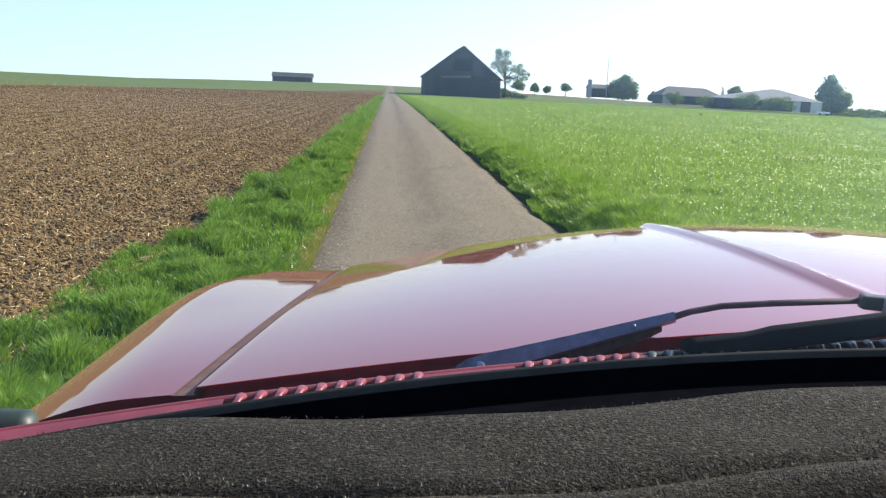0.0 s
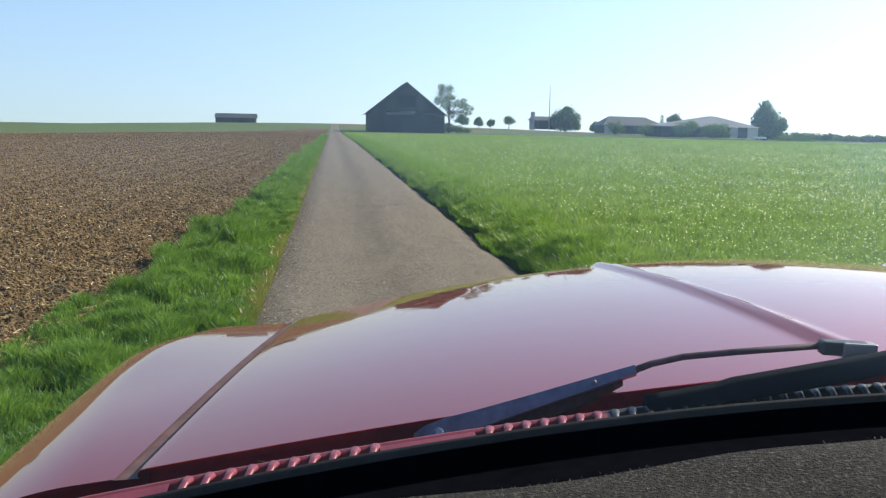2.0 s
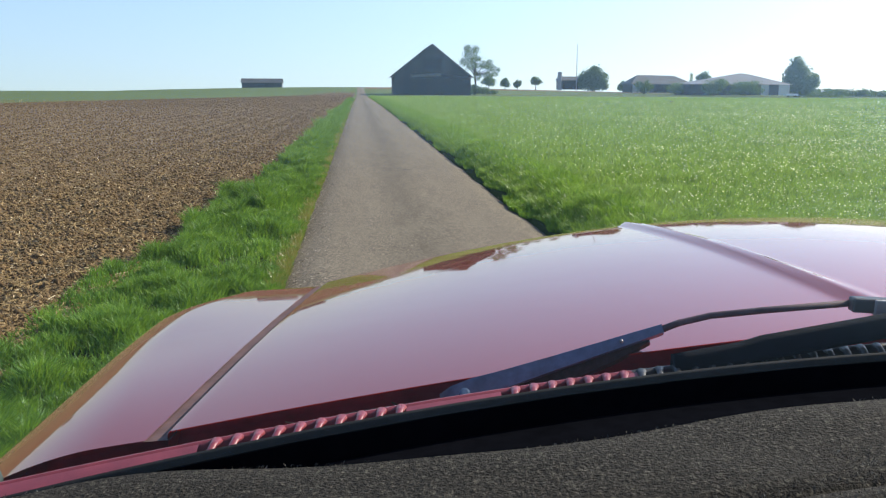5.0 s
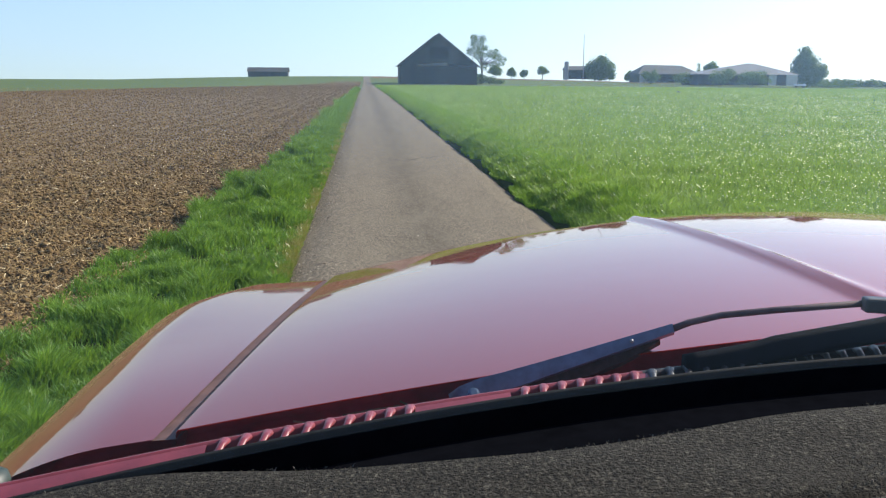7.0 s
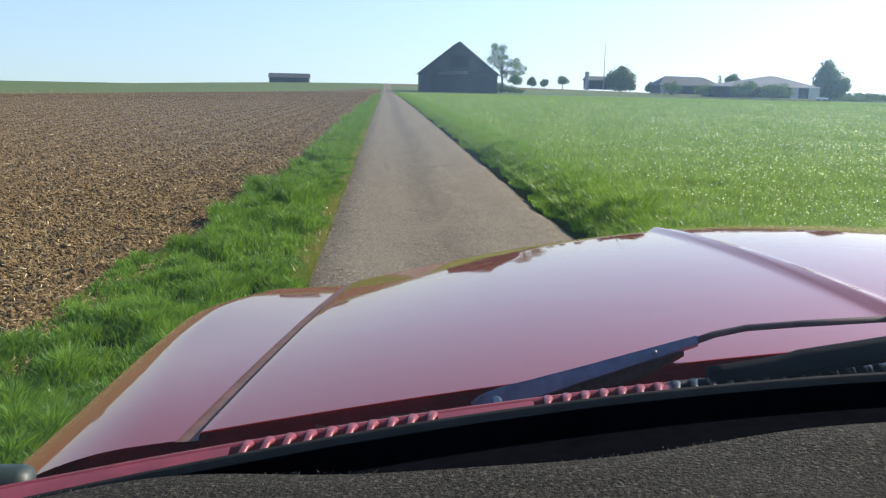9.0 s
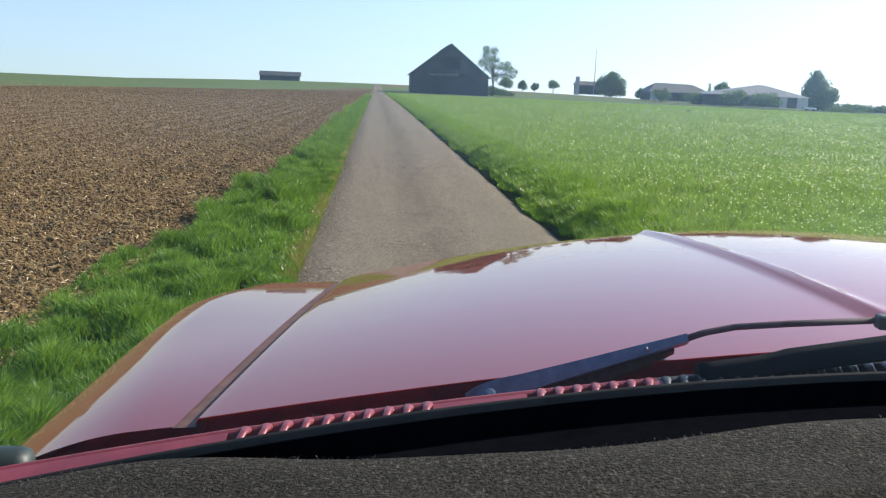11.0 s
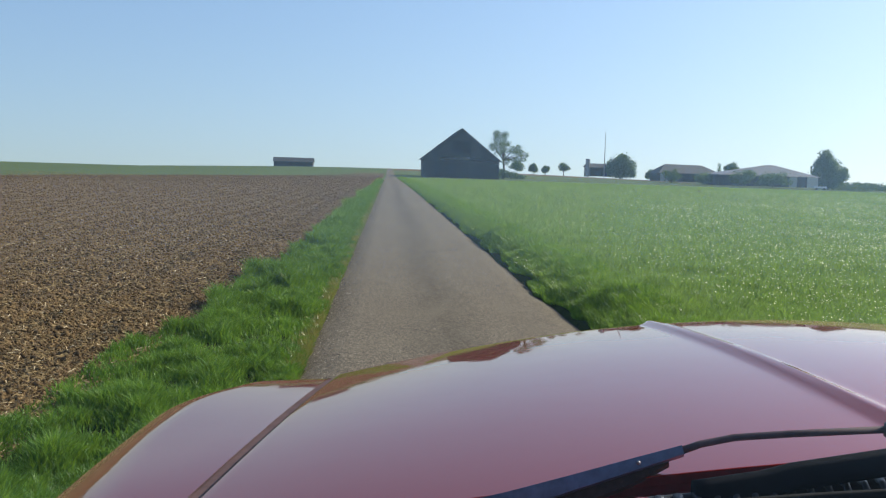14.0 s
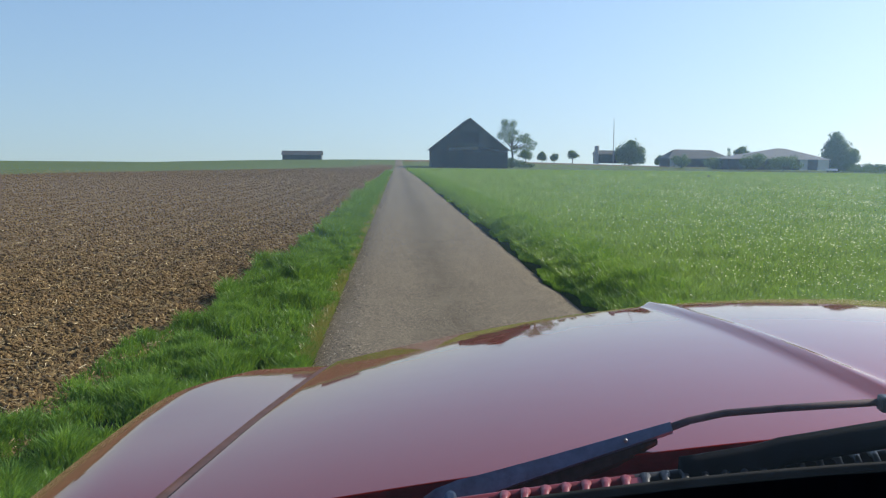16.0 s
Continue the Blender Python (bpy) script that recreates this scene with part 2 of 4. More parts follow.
M["black_plastic"] = plain("black_plastic", (0.022, 0.023, 0.025), 0.45, 0.3, 60)
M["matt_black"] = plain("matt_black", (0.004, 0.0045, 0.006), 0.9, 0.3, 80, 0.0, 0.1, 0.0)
M["cowl_red"] = plain("cowl_red", (0.34, 0.030, 0.045), 0.6, 0.35, 40, 0.0, 0.2, 0.3)
M["grille_red"] = plain("grille_red", (0.21, 0.036, 0.045), 0.38, 0.25, 60, 0.0, 0.1, 0.5)
M["rod_paint"] = plain("rod_paint", (0.085, 0.055, 0.060), 0.75, 0.3, 90, 0.0, 0.2, 0.15)
M["grimy_steel"] = plain("grimy_steel", (0.030, 0.022, 0.020), 0.8, 0.6, 150, 0.0, 0.4, 0.2)
M["rubber"] = plain("rubber", (0.004, 0.005, 0.008), 0.75, 0.3, 80, 0.0, 0.2, 0.06)
M["wiper_paint"] = plain("wiper_paint", (0.070, 0.125, 0.215), 0.45, 0.4, 90)
M["grey_trim"] = plain("grey_trim", (0.019, 0.019, 0.019), 0.8, 0.3, 60, 0.0, 0.2, 0.1)
M["seam_brown"] = plain("seam_brown", (0.115, 0.062, 0.052), 0.7, 0.3, 60, 0.0, 0.3, 0.3)
M["tyre"] = plain("tyre", (0.02, 0.02, 0.02), 0.8, 0.3, 40)
M["steel"] = plain("steel", (0.45, 0.45, 0.45), 0.35, 0.1, 40, 1.0)
m = Mat("gravel", 0.9, spec=0.15)
M["gravel"] = m.color(m.ramp(m.random(), [(0, (0.16, 0.13, 0.088)), (0.6, (0.30, 0.25, 0.175)), (1, (0.55, 0.48, 0.36))])).m
M["twig"] = plain("twig", (0.18, 0.12, 0.07), 0.8, 0.4, 200)
m = Mat("carpet", 0.95, spec=0.15)
M["carpet"] = m.color(m.ramp(m.noise(330, 4, 0.8), [(0.35, (0.009, 0.0085, 0.007)), (0.55, (0.037, 0.034, 0.026)), (0.72, (0.14, 0.13, 0.10))])).bump(m.noise(520, 3), 0.9, 0.003).m
m = Mat("carpet_fibre", 0.7, spec=0.4)
M["carpet_fibre"] = m.color(m.ramp(m.random(), [(0, (0.012, 0.012, 0.011)), (0.8, (0.07, 0.067, 0.054)), (1, (0.34, 0.32, 0.27))])).m
m = Mat("old_boards", 0.85, spec=0.25)
M["old_boards"] = m.color(m.mix(m.noise(1.2, 5, stretch=(1, 1, 0.15)), m.ramp(m.random(False), [(0, (0.012, 0.014, 0.015)), (0.5, (0.026, 0.029, 0.030)), (1, (0.060, 0.063, 0.064))]), (0.015, 0.017, 0.018))).m
M["roof_tile"] = plain("roof_tile", (0.060, 0.058, 0.058), 0.8, 0.4, 3)
M["grey_roof"] = plain("grey_roof", (0.085, 0.080, 0.072), 0.75, 0.3, 2)
M["pale_roof"] = plain("pale_roof", (0.17, 0.172, 0.17), 0.7, 0.2, 2)
M["render_wall"] = plain("render_wall", (0.52, 0.50, 0.46), 0.85, 0.12, 1.5)
M["weathered_sheet"] = plain("weathered_sheet", (0.25, 0.215, 0.165), 0.8, 0.3, 2)
M["green_plastic"] = plain("green_plastic", (0.018, 0.030, 0.021), 0.5, 0.25, 60)
# boards of the far shed, with distance haze put into their grey-blue colour
m = Mat("hazed_boards", 0.85, spec=0.25)
M["hazed_boards"] = m.color(m.mix(m.noise(1.2, 5, stretch=(1, 1, 0.15)), m.ramp(m.random(False), [(0, (0.085, 0.090, 0.095)), (1, (0.15, 0.155, 0.16))]), (0.075, 0.08, 0.085))).m
M["bark"] = plain("bark", (0.07, 0.055, 0.042), 0.9, 0.4, 12)
M["white_paint"] = plain("white_paint", (0.75, 0.75, 0.74), 0.4, 0.08, 4)
M["galvanised"] = plain("galvanised", (0.30, 0.30, 0.30), 0.5, 0.2, 20, 0.6)

# glass with a translucent veil that stands in for glare and distance haze
m = Mat("windscreen_glass")
tp = m.n.new("ShaderNodeBsdfTransparent")
tp.inputs[0].default_value = (0.96, 0.98, 0.98, 1)
tl = m.n.new("ShaderNodeBsdfTranslucent")
tl.inputs[0].default_value = (0.47, 0.75, 1.0, 1)
veil_mix = m.n.new("ShaderNodeMixShader")
px, py, pz = m.xyz()


def step_node(m, v, a, b):
    t = m.n.new("ShaderNodeMapRange")
    t.interpolation_type = "SMOOTHSTEP"
    t.inputs["From Min"].default_value, t.inputs["From Max"].default_value = a, b
    m.l.new(v, t.inputs["Value"])
    return t.outputs["Result"]


# painted haze: thin at the foot, thickest about skyline height and to the right
high = m.math("SUBTRACT", step_node(m, pz, 1.450, 1.512), m.math("MULTIPLY", step_node(m, pz, 1.53, 1.64), 0.6))
away = step_node(m, px, -0.95, -0.46)
veil = m.math("ADD", m.math("ADD", 0.008, m.math("MULTIPLY", m.math("MULTIPLY", step_node(m, px, -0.66, -0.10), step_node(m, pz, 1.325, 1.42)), 0.085)), m.math("MULTIPLY", high, m.math("ADD", 0.018, m.math("MULTIPLY", away, 0.130))))
m.l.new(m.math("MULTIPLY", m.math("ADD", m.noise(9, 5), 0.5), veil), veil_mix.inputs[0])
m.l.new(tp.outputs[0], veil_mix.inputs[1])
m.l.new(tl.outputs[0], veil_mix.inputs[2])
m.l.new(veil_mix.outputs[0], m.n["Material Output"].inputs[0])
M["windscreen_glass"] = m.m
m = Mat("window_glass", 0.05, color=(0.02, 0.025, 0.03))
M["window_glass"] = m.m


# ---- building helpers ----
def link_mesh(name, bm, material, parent=None, label="", smooth=False):
    me = bpy.data.meshes.new(name)
    bm.to_mesh(me)
    bm.free()
    me.materials.append(M[material])
    if smooth:
        me.polygons.foreach_set("use_smooth", [True] * len(me.polygons))
    ob = new(name, me)
    if parent:
        ob.parent = parent
    if label:
        ob["label"] = label
    return ob


def part(name, bm, material, parent, label="", smooth=False):
    """One mesh object under a thing or a part."""
    return link_mesh(name, bm, material, parent, label, smooth)


def from_arrays(name, verts, faces, material, parent=None, smooth=False):
    """A mesh from arrays; faces all of one size."""
    me = bpy.data.meshes.new(name)
    verts = np.asarray(verts, dtype=np.float32)
    faces = np.asarray(faces, dtype=np.int32)
    k = faces.shape[1]
    me.vertices.add(len(verts))
    me.vertices.foreach_set("co", verts.ravel())
    me.loops.add(faces.size)
    me.loops.foreach_set("vertex_index", faces.ravel())
    me.polygons.add(len(faces))
    me.polygons.foreach_set("loop_start", np.arange(0, faces.size, k, dtype=np.int32))
    me.polygons.foreach_set("loop_total", np.full(len(faces), k, dtype=np.int32))
    if smooth:
        me.polygons.foreach_set("use_smooth", np.ones(len(faces), dtype=bool))
    me.update(calc_edges=True)
    me.validate()
    me.materials.append(M[material])
    ob = new(name, me)
    if parent:
        ob.parent = parent
    return ob


def grid_faces(nr, nc, wrap=False):
    r = np.arange(nr - 1)[:, None]
    c = np.arange(nc if wrap else nc - 1)[None, :]
    d = (c + 1) % nc
    return np.stack([r * nc + c, r * nc + d, (r + 1) * nc + d, (r + 1) * nc + c], -1).reshape(-1, 4)


def empty(name, label, category, at=(0, 0, 0), rz=0.0, group="", kind=""):
    ob = new(name)
    ob.matrix_world = pose(*at, 0, 0, rz)
    return tagged(ob, label, category, group, kind)


def box(bm, x0, x1, y0, y1, z0, z1, bevel=0.0):
    vs = [bm.verts.new((x, y, z)) for z in (z0, z1) for y in (y0, y1) for x in (x0, x1)]
    fs = [bm.faces.new([vs[i] for i in q]) for q in ((0, 2, 3, 1), (4, 5, 7, 6), (0, 1, 5, 4), (2, 6, 7, 3), (0, 4, 6, 2), (1, 3, 7, 5))]
    if bevel:
        es = list({e for f in fs for e in f.edges})
        bmesh.ops.bevel(bm, geom=es, offset=bevel, segments=2, affect="EDGES", profile=0.5)
    return bm


def tube(bm, pts, radii, sides=8, flat=1.0):
    """A tapered tube along points; flat squeezes it in its second direction."""
    rings = []
    pts = [Vector(p) for p in pts]
    for i, p in enumerate(pts):
        d = (pts[min(i + 1, len(pts) - 1)] - pts[max(i - 1, 0)]).normalized()
        a = d.cross(Vector((0, 0, 1)) if abs(d.z) < 0.9 else Vector((1, 0, 0))).normalized()
        b = d.cross(a)
        r = radii[i] if isinstance(radii, (list, tuple)) else radii
        rings.append([bm.verts.new(p + a * (r * math.cos(t)) + b * (r * flat * math.sin(t))) for t in (2 * math.pi * k / sides for k in range(sides))])
    for q, s in zip(rings, rings[1:]):
        for k in range(sides):
            bm.faces.new((q[k], q[(k + 1) % sides], s[(k + 1) % sides], s[k]))
    bm.faces.new(rings[0][::-1])
    bm.faces.new(rings[-1])
    return bm


def hash2(ix, iy, seed):
    h = (ix.astype(np.int64) * 374761393 + iy.astype(np.int64) * 668265263 + seed * 974634777) & 0x7FFFFFFF
    h = ((h ^ (h >> 13)) * 1274126177) & 0x7FFFFFFF
    return ((h ^ (h >> 16)) & 0xFFFF) / 65535.0


def vnoise(x, y, seed=0):
    """Smooth value noise, 0 to 1."""
    ix, iy = np.floor(x), np.floor(y)
    fx, fy = x - ix, y - iy
    fx, fy = fx * fx * (3 - 2 * fx), fy * fy * (3 - 2 * fy)
    a, b = hash2(ix, iy, seed), hash2(ix + 1, iy, seed)
    c, d = hash2(ix, iy + 1, seed), hash2(ix + 1, iy + 1, seed)
    return (a * (1 - fx) + b * fx) * (1 - fy) + (c * (1 - fx) + d * fx) * fy


def sstep(a, b, v):
    t = np.clip((v - a) / (b - a), 0, 1)
    return t * t * (3 - 2 * t)


# ---- the land ----
ROAD_L, ROAD_R = -0.60, 1.94


def land(x, y):
    """Height of the land: level by the road, a low ridge ahead, falling to both sides and behind it."""
    x, y = np.asarray(x, float), np.asarray(y, float)
    r = np.hypot(x, y)
    fall = np.where(x < 0, 6.0, 4.4)
    z = 2.05 * sstep(228, 410, y) - 0.45 * sstep(60, 225, y) - fall * (1 - np.exp(-(x / 160.0) ** 2)) * sstep(120, 450, y)
    z = z - 14.0 * sstep(560, 1500, r) - 1.2 * sstep(60, 170, -x) * (1 - sstep(150, 450, y)) 
    bank = sstep(ROAD_R - 0.02, ROAD_R + 0.75, x) * 0.20 + sstep(-ROAD_L + 0.1, -ROAD_L + 0.6, -x) * 0.05
    return z + bank * (1 - sstep(150, 300, r))


def soil_edge(y):
    return np.interp(y, [6, 11, 16, 40, 90], [-1.95, -1.52, -1.42, -1.24, -1.12]) + 0.22 * (vnoise(y * 0.35, y * 0 + 3.0, 5) - 0.5)


def soil_mask(x, y):
    return (x < soil_edge(y)) & (y < np.maximum(72, 285 - 9 * np.maximum(-x - 8, 0)))


def soil_relief(x, y):
    """Lumps and shallow rows of the worked field."""
    lump = 0.04 * (vnoise(x * 3.2, y * 3.2, 1) - 0.5) + 0.045 * np.abs(vnoise(x * 7.5, y * 6.5, 2) - 0.5) + 0.022 * (vnoise(x * 16, y * 16, 3) - 0.5)
    return lump + 0.03 * np.sin(x * 2 * math.pi / 0.75 + 1.5 * vnoise(x * 0.5, y * 0.5, 4)) - 0.02


front = np.linspace(-36, 36, 520)
rest = np.concatenate([np.linspace(40, 320, 57)])
ang = np.radians(np.concatenate([front, rest]))
rad = np.concatenate([np.geomspace(0.6, 3.2, 10)[:-1], np.geomspace(3.2, 70, 400)[:-1], np.geomspace(70, 700, 70)[:-1], np.geomspace(700, 4500, 14)])
RR, AA = np.meshgrid(rad, ang, indexing="ij")
GX, GY = RR * np.sin(AA), RR * np.cos(AA)
GZ = land(GX, GY)
msk = soil_mask(GX, GY)
GZ = GZ + np.where(msk, soil_relief(GX, GY) * np.clip((soil_edge(GY) - GX) / 0.3, 0, 1), 0.0)
on_road = (GX > ROAD_L - 0.02) & (GX < ROAD_R + 0.02)
GZ = np.where(on_road & (RR < 560), GZ - 0.04, GZ)
verts = np.stack([GX, GY, GZ], -1).reshape(-1, 3)
faces = grid_faces(len(rad), len(ang), wrap=True)
verts = np.concatenate([verts, [[0, 0, -0.04]]])
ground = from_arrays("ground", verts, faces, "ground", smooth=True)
tagged(ground, "worked brown soil beside green grass and fields, rolling gently", "ground", kind="structure")

# the road: a narrow asphalt lane with ragged edges
ys = np.concatenate([np.linspace(-30, 3, 60)[:-1], np.geomspace(3, 520, 420)])
cols = np.linspace(0, 1, 15)
rv = []
for y in ys:
    wob_l = 0.05 * (vnoise(np.array([y * 1.7]), np.array([0.0]), 7)[0] - 0.5) + 0.04 * (vnoise(np.array([y * 7.0]), np.array([0.0]), 8)[0] - 0.5)
    wob_r = 0.06 * (vnoise(np.array([y * 1.3]), np.array([5.0]), 9)[0] - 0.5)
    x = ROAD_L + wob_l + (ROAD_R - ROAD_L + wob_r - wob_l) * cols
    z = land(np.full_like(x, 0.6), np.full_like(x, y)) + 0.012 + 0.02 * (1 - (2 * cols - 1) ** 2)
    z[0] -= 0.05
    z[-1] -= 0.05
    rv.append(np.stack([x, np.full_like(x, y), z], -1))
road = from_arrays("road", np.concatenate(rv), grid_faces(len(ys), len(cols)), "asphalt", smooth=True)
tagged(road, "narrow weathered asphalt farm lane with darker middle", "road", kind="structure")


def blades(name, x, y, z, height, width, lean, material, rng, segs=2):
    """Many grass blades in one mesh: each a bent, tapered strip."""
    n = len(x)
    a = rng.uniform(0, 2 * math.pi, n)
    b = rng.uniform(0, 2 * math.pi, n)
    l = lean * rng.uniform(0.2, 1.0, n) * height
    ca, sa = np.cos(a) * width * 0.5, np.sin(a) * width * 0.5
    dx, dy = np.cos(b) * l, np.sin(b) * l
    bent = (y < 24.0) & (segs > 1)
    k = ~bent
    v1 = np.stack([np.stack([x - ca, y - sa, z], -1)[k], np.stack([x + ca, y + sa, z], -1)[k], np.stack([x + dx, y + dy, z + height], -1)[k]], 1)
    f1 = np.arange(3 * len(v1)).reshape(-1, 3)
    k = bent
    mx, my, mz = x + dx * 0.35, y + dy * 0.35, z + height * 0.6
    v2 = np.stack([
        np.stack([x - ca, y - sa, z], -1)[k], np.stack([x + ca, y + sa, z], -1)[k],
        np.stack([mx + ca * 0.8, my + sa * 0.8, mz], -1)[k], np.stack([mx - ca * 0.8, my - sa * 0.8, mz], -1)[k],
        np.stack([x + dx, y + dy, z + height * (1 - 0.15 * lean)], -1)[k]], 1)
    i = np.arange(len(v2))[:, None] * 5 + 3 * len(v1)
    f = np.concatenate([f1, i + [0, 1, 2], i + [0, 2, 3], i + [3, 2, 4]])
    v = np.concatenate([v1.reshape(-1, 3), v2.reshape(-1, 3)])
    return from_arrays(name, v.reshape(-1, 3), f, material)


rng = np.random.default_rng(11)


def scatter(n, y0, y1, power=1.0):
    u = rng.uniform(0, 1, n)
    return y0 * (y1 / y0) ** u if power == 1.0 else y0 + (y1 - y0) * u ** power


# grass of the strip between road and soil
n = 420000
y = scatter(n, 3.2, 130)
e = soil_edge(y) - 0.16 * vnoise(y * 1.6, y * 0 + 1.0, 24) ** 2
x = e - 0.06 + (ROAD_L + 0.02 - e + 0.06) * rng.uniform(0, 1, n)
clump = 0.65 * vnoise(x * 4.5, y * 3.6, 21) + 0.35 * vnoise(x * 11, y * 9, 25)
tall = vnoise(x * 1.5 + 9, y * 0.9, 22)
keep = rng.uniform(0, 1, n) < 0.06 + 1.0 * clump ** 1.3 * (0.35 + tall)
x, y, clump, tall = x[keep], y[keep], clump[keep], tall[keep]
h = (0.03 + 0.52 * clump ** 2.2 * (0.2 + tall) + 0.05 * rng.uniform(0, 1, len(x))) * (0.45 + 0.55 * sstep(0.0, 0.4, ROAD_L - x)) * (0.72 + 0.28 * sstep(5, 16, y))
verge = blades("verge_grass", x, y, land(x, y) - 0.01, h, 0.0050 + 0.0005 * y, 0.75, "grass", rng)
tagged(verge, "lush uneven green grass strip beside the asphalt", "grass", kind="stuff")

n = 30000
y = rng.uniform(-7.0, 3.4, n)
x = -1.95 + 1.33 * rng.uniform(0, 1, n)
h = 0.04 + 0.16 * vnoise(x * 4.5, y * 3.2, 21) * rng.uniform(0.4, 1, n)
near_verge = blades("verge_grass", x, y, land(x, y) - 0.01, h, np.full(n, 0.011), 0.85, "grass", rng, 1)
tagged(near_verge, "lush uneven green grass strip beside the parked car", "grass", kind="stuff")
n = 60000
y = rng.uniform(-7.0, 5.2, n)
x = ROAD_R + 5.0 * rng.uniform(0, 1, n) ** 1.2
h = 0.05 + 0.14 * vnoise(x * 2.5, y * 2.2, 31) * rng.uniform(0.4, 1, n)
near_field = blades("field_grass", x, y, land(x, y) - 0.02, h, np.full(n, 0.012), 0.85, "crop", rng, 1)
tagged(near_field, "bright green young crop beside the parked car", "grass", kind="stuff")

# taller grass along the other edge of the road and the young crop behind it
n = 260000
y = scatter(n, 4.0, 200)
x = ROAD_R - 0.10 + 0.22 * vnoise(y * 0.9, y * 0, 33) + 0.10 * vnoise(y * 3.1, y * 0, 34) + rng.uniform(0, 1, n) ** 1.5 * 1.0
clump = 0.5 * vnoise(x * 2.6, y * 2.0, 31) + 0.5 * vnoise(x * 7.5, y * 6.0, 35)
tall = vnoise(x * 0.9 + 2, y * 0.55, 32)
keep = rng.uniform(0, 1, n) < 0.25 + 0.9 * clump
x, y, clump, tall = x[keep], y[keep], clump[keep], tall[keep]
h = (0.07 + 0.29 * clump ** 1.6 * (0.5 + 0.6 * tall) + 0.06 * rng.uniform(0, 1, len(x))) * (0.38 + 0.62 * sstep(0.0, 0.45, x - ROAD_R)) * (1 - 0.4 * sstep(0.5, 1.5, x - ROAD_R))
roadside = blades("roadside_grass", x, y, land(x, y) - 0.02, h, 0.0055 + 0.00045 * y, 0.65, "tall_grass", rng)
tagged(roadside, "tall tufted green grass casting shade onto the road edge", "grass", kind="stuff")

n = 560000
y = scatter(n, 5.0, 190)
x = ROAD_R + 0.15 + rng.uniform(0, 1, n) ** 1.25 * np.maximum(y * 0.78, 1.0)
clump = 0.5 * vnoise(x * 1.1, y * 1.1, 41) + 0.5 * vnoise(x * 5.5, y * 4.0, 42)
h = 0.05 + 0.16 * clump ** 1.5 + 0.06 * rng.uniform(0, 1, n)
crop = blades("field_grass", x, y, land(x, y) - 0.02, h, 0.0052 + 0.00045 * y, 0.75, "crop", rng)
tagged(crop, "even bright green young crop covering the field", "grass", kind="stuff")

n = 26000
y = scatter(n, 3.5, 120)
x = ROAD_L + 0.03 - np.abs(rng.normal(0, 0.06, n)) - 0.02 * vnoise(y * 2, y * 0, 27)
keep = rng.uniform(0, 1, n) < 0.25 + vnoise(y * 0.9, y * 0 + 2, 28)
x, y = x[keep], y[keep]
fringe = blades("dry_grass", x, y, land(x, y) + 0.004, 0.025 + 0.06 * rng.uniform(0, 1, len(x)), 0.006 + 0.0006 * y, 1.1, "dry_grass", rng, 1)
tagged(fringe, "yellowed dry grass fringe at the asphalt edge", "grass", kind="stuff")

# pale flecks added for sun glints on the crop, denser to the right
n = 60000
y = scatter(n, 5.0, 90)
x = ROAD_R + 1.2 + rng.uniform(0, 1, n) ** 0.8 * np.maximum(y * 0.75, 1.0)
keep = rng.uniform(0, 1, n) < vnoise(x * 0.5, y * 0.5, 29) * np.clip(0.15 + 2.2 * (x - 3.0) / y, 0.05, 1.0) * (1 - 0.6 * sstep(25, 80, y))
x, y = x[keep], y[keep]
k = len(x)
z = land(x, y) + 0.13 + 0.08 * rng.uniform(0, 1, k)
w = 0.0052 + 0.00034 * y
a = rng.uniform(0, 2 * math.pi, k)
o = np.stack([x, y, z], -1)
tilt = rng.uniform(0.1, 1.3, k)
u1 = np.stack([np.cos(a), np.sin(a), np.zeros(k)], -1) * w[:, None]
u2 = np.stack([-np.sin(a) * np.cos(tilt), np.cos(a) * np.cos(tilt), np.sin(tilt)], -1) * w[:, None]
v = np.stack([o - u1, o - u2, o + u1, o + u2], 1).reshape(-1, 3)
flowers = from_arrays("field_flowers", v, np.arange(4 * k).reshape(-1, 4), "glint_fleck")
tagged(flowers, "tiny pale flecks standing in for sun glints on the green crop", "flowers", kind="stuff")

# ---- the worked field: clods and straw ----
ico_v = np.array([(1, 0, 0), (0, 1, 0), (-1, 0, 0), (0, -1, 0), (0, 0, 1), (0, 0, -1)], float)
ico_f = np.array([(0, 1, 4), (1, 2, 4), (2, 3, 4), (3, 0, 4), (1, 0, 5), (2, 1, 5), (3, 2, 5), (0, 3, 5)])
n = 185000
y = np.concatenate([scatter(140000, 4.5, 90), scatter(45000, 80, 280)])
x = soil_edge(y) + 0.05 - rng.uniform(0, 1, n) ** 1.1 * np.maximum(y * 0.62 - 1.4, 1.5)
inside = soil_mask(x, y)
x, y, n = x[inside], y[inside], int(inside.sum())
size = np.minimum(rng.gamma(1.4, 0.0042, n), 0.026) + 0.0045 + 0.0005 * np.minimum(y, 110)
sc = size[:, None] * rng.uniform(0.6, 1.5, (n, 3)) * [1, 1, 0.75]
rot = rng.uniform(0, 2 * math.pi, n)
vv = ico_v[None] * (1 + 0.5 * rng.uniform(-1, 1, (n, len(ico_v), 1))) * sc[:, None]
c, s = np.cos(rot)[:, None], np.sin(rot)[:, None]
vx, vy = vv[..., 0] * c - vv[..., 1] * s + x[:, None], vv[..., 0] * s + vv[..., 1] * c + y[:, None]
zz = land(x, y) + soil_relief(x, y) * np.clip((soil_edge(y) - x) / 0.3, 0, 1)
vz = vv[..., 2] + (zz + size * 0.25)[:, None]
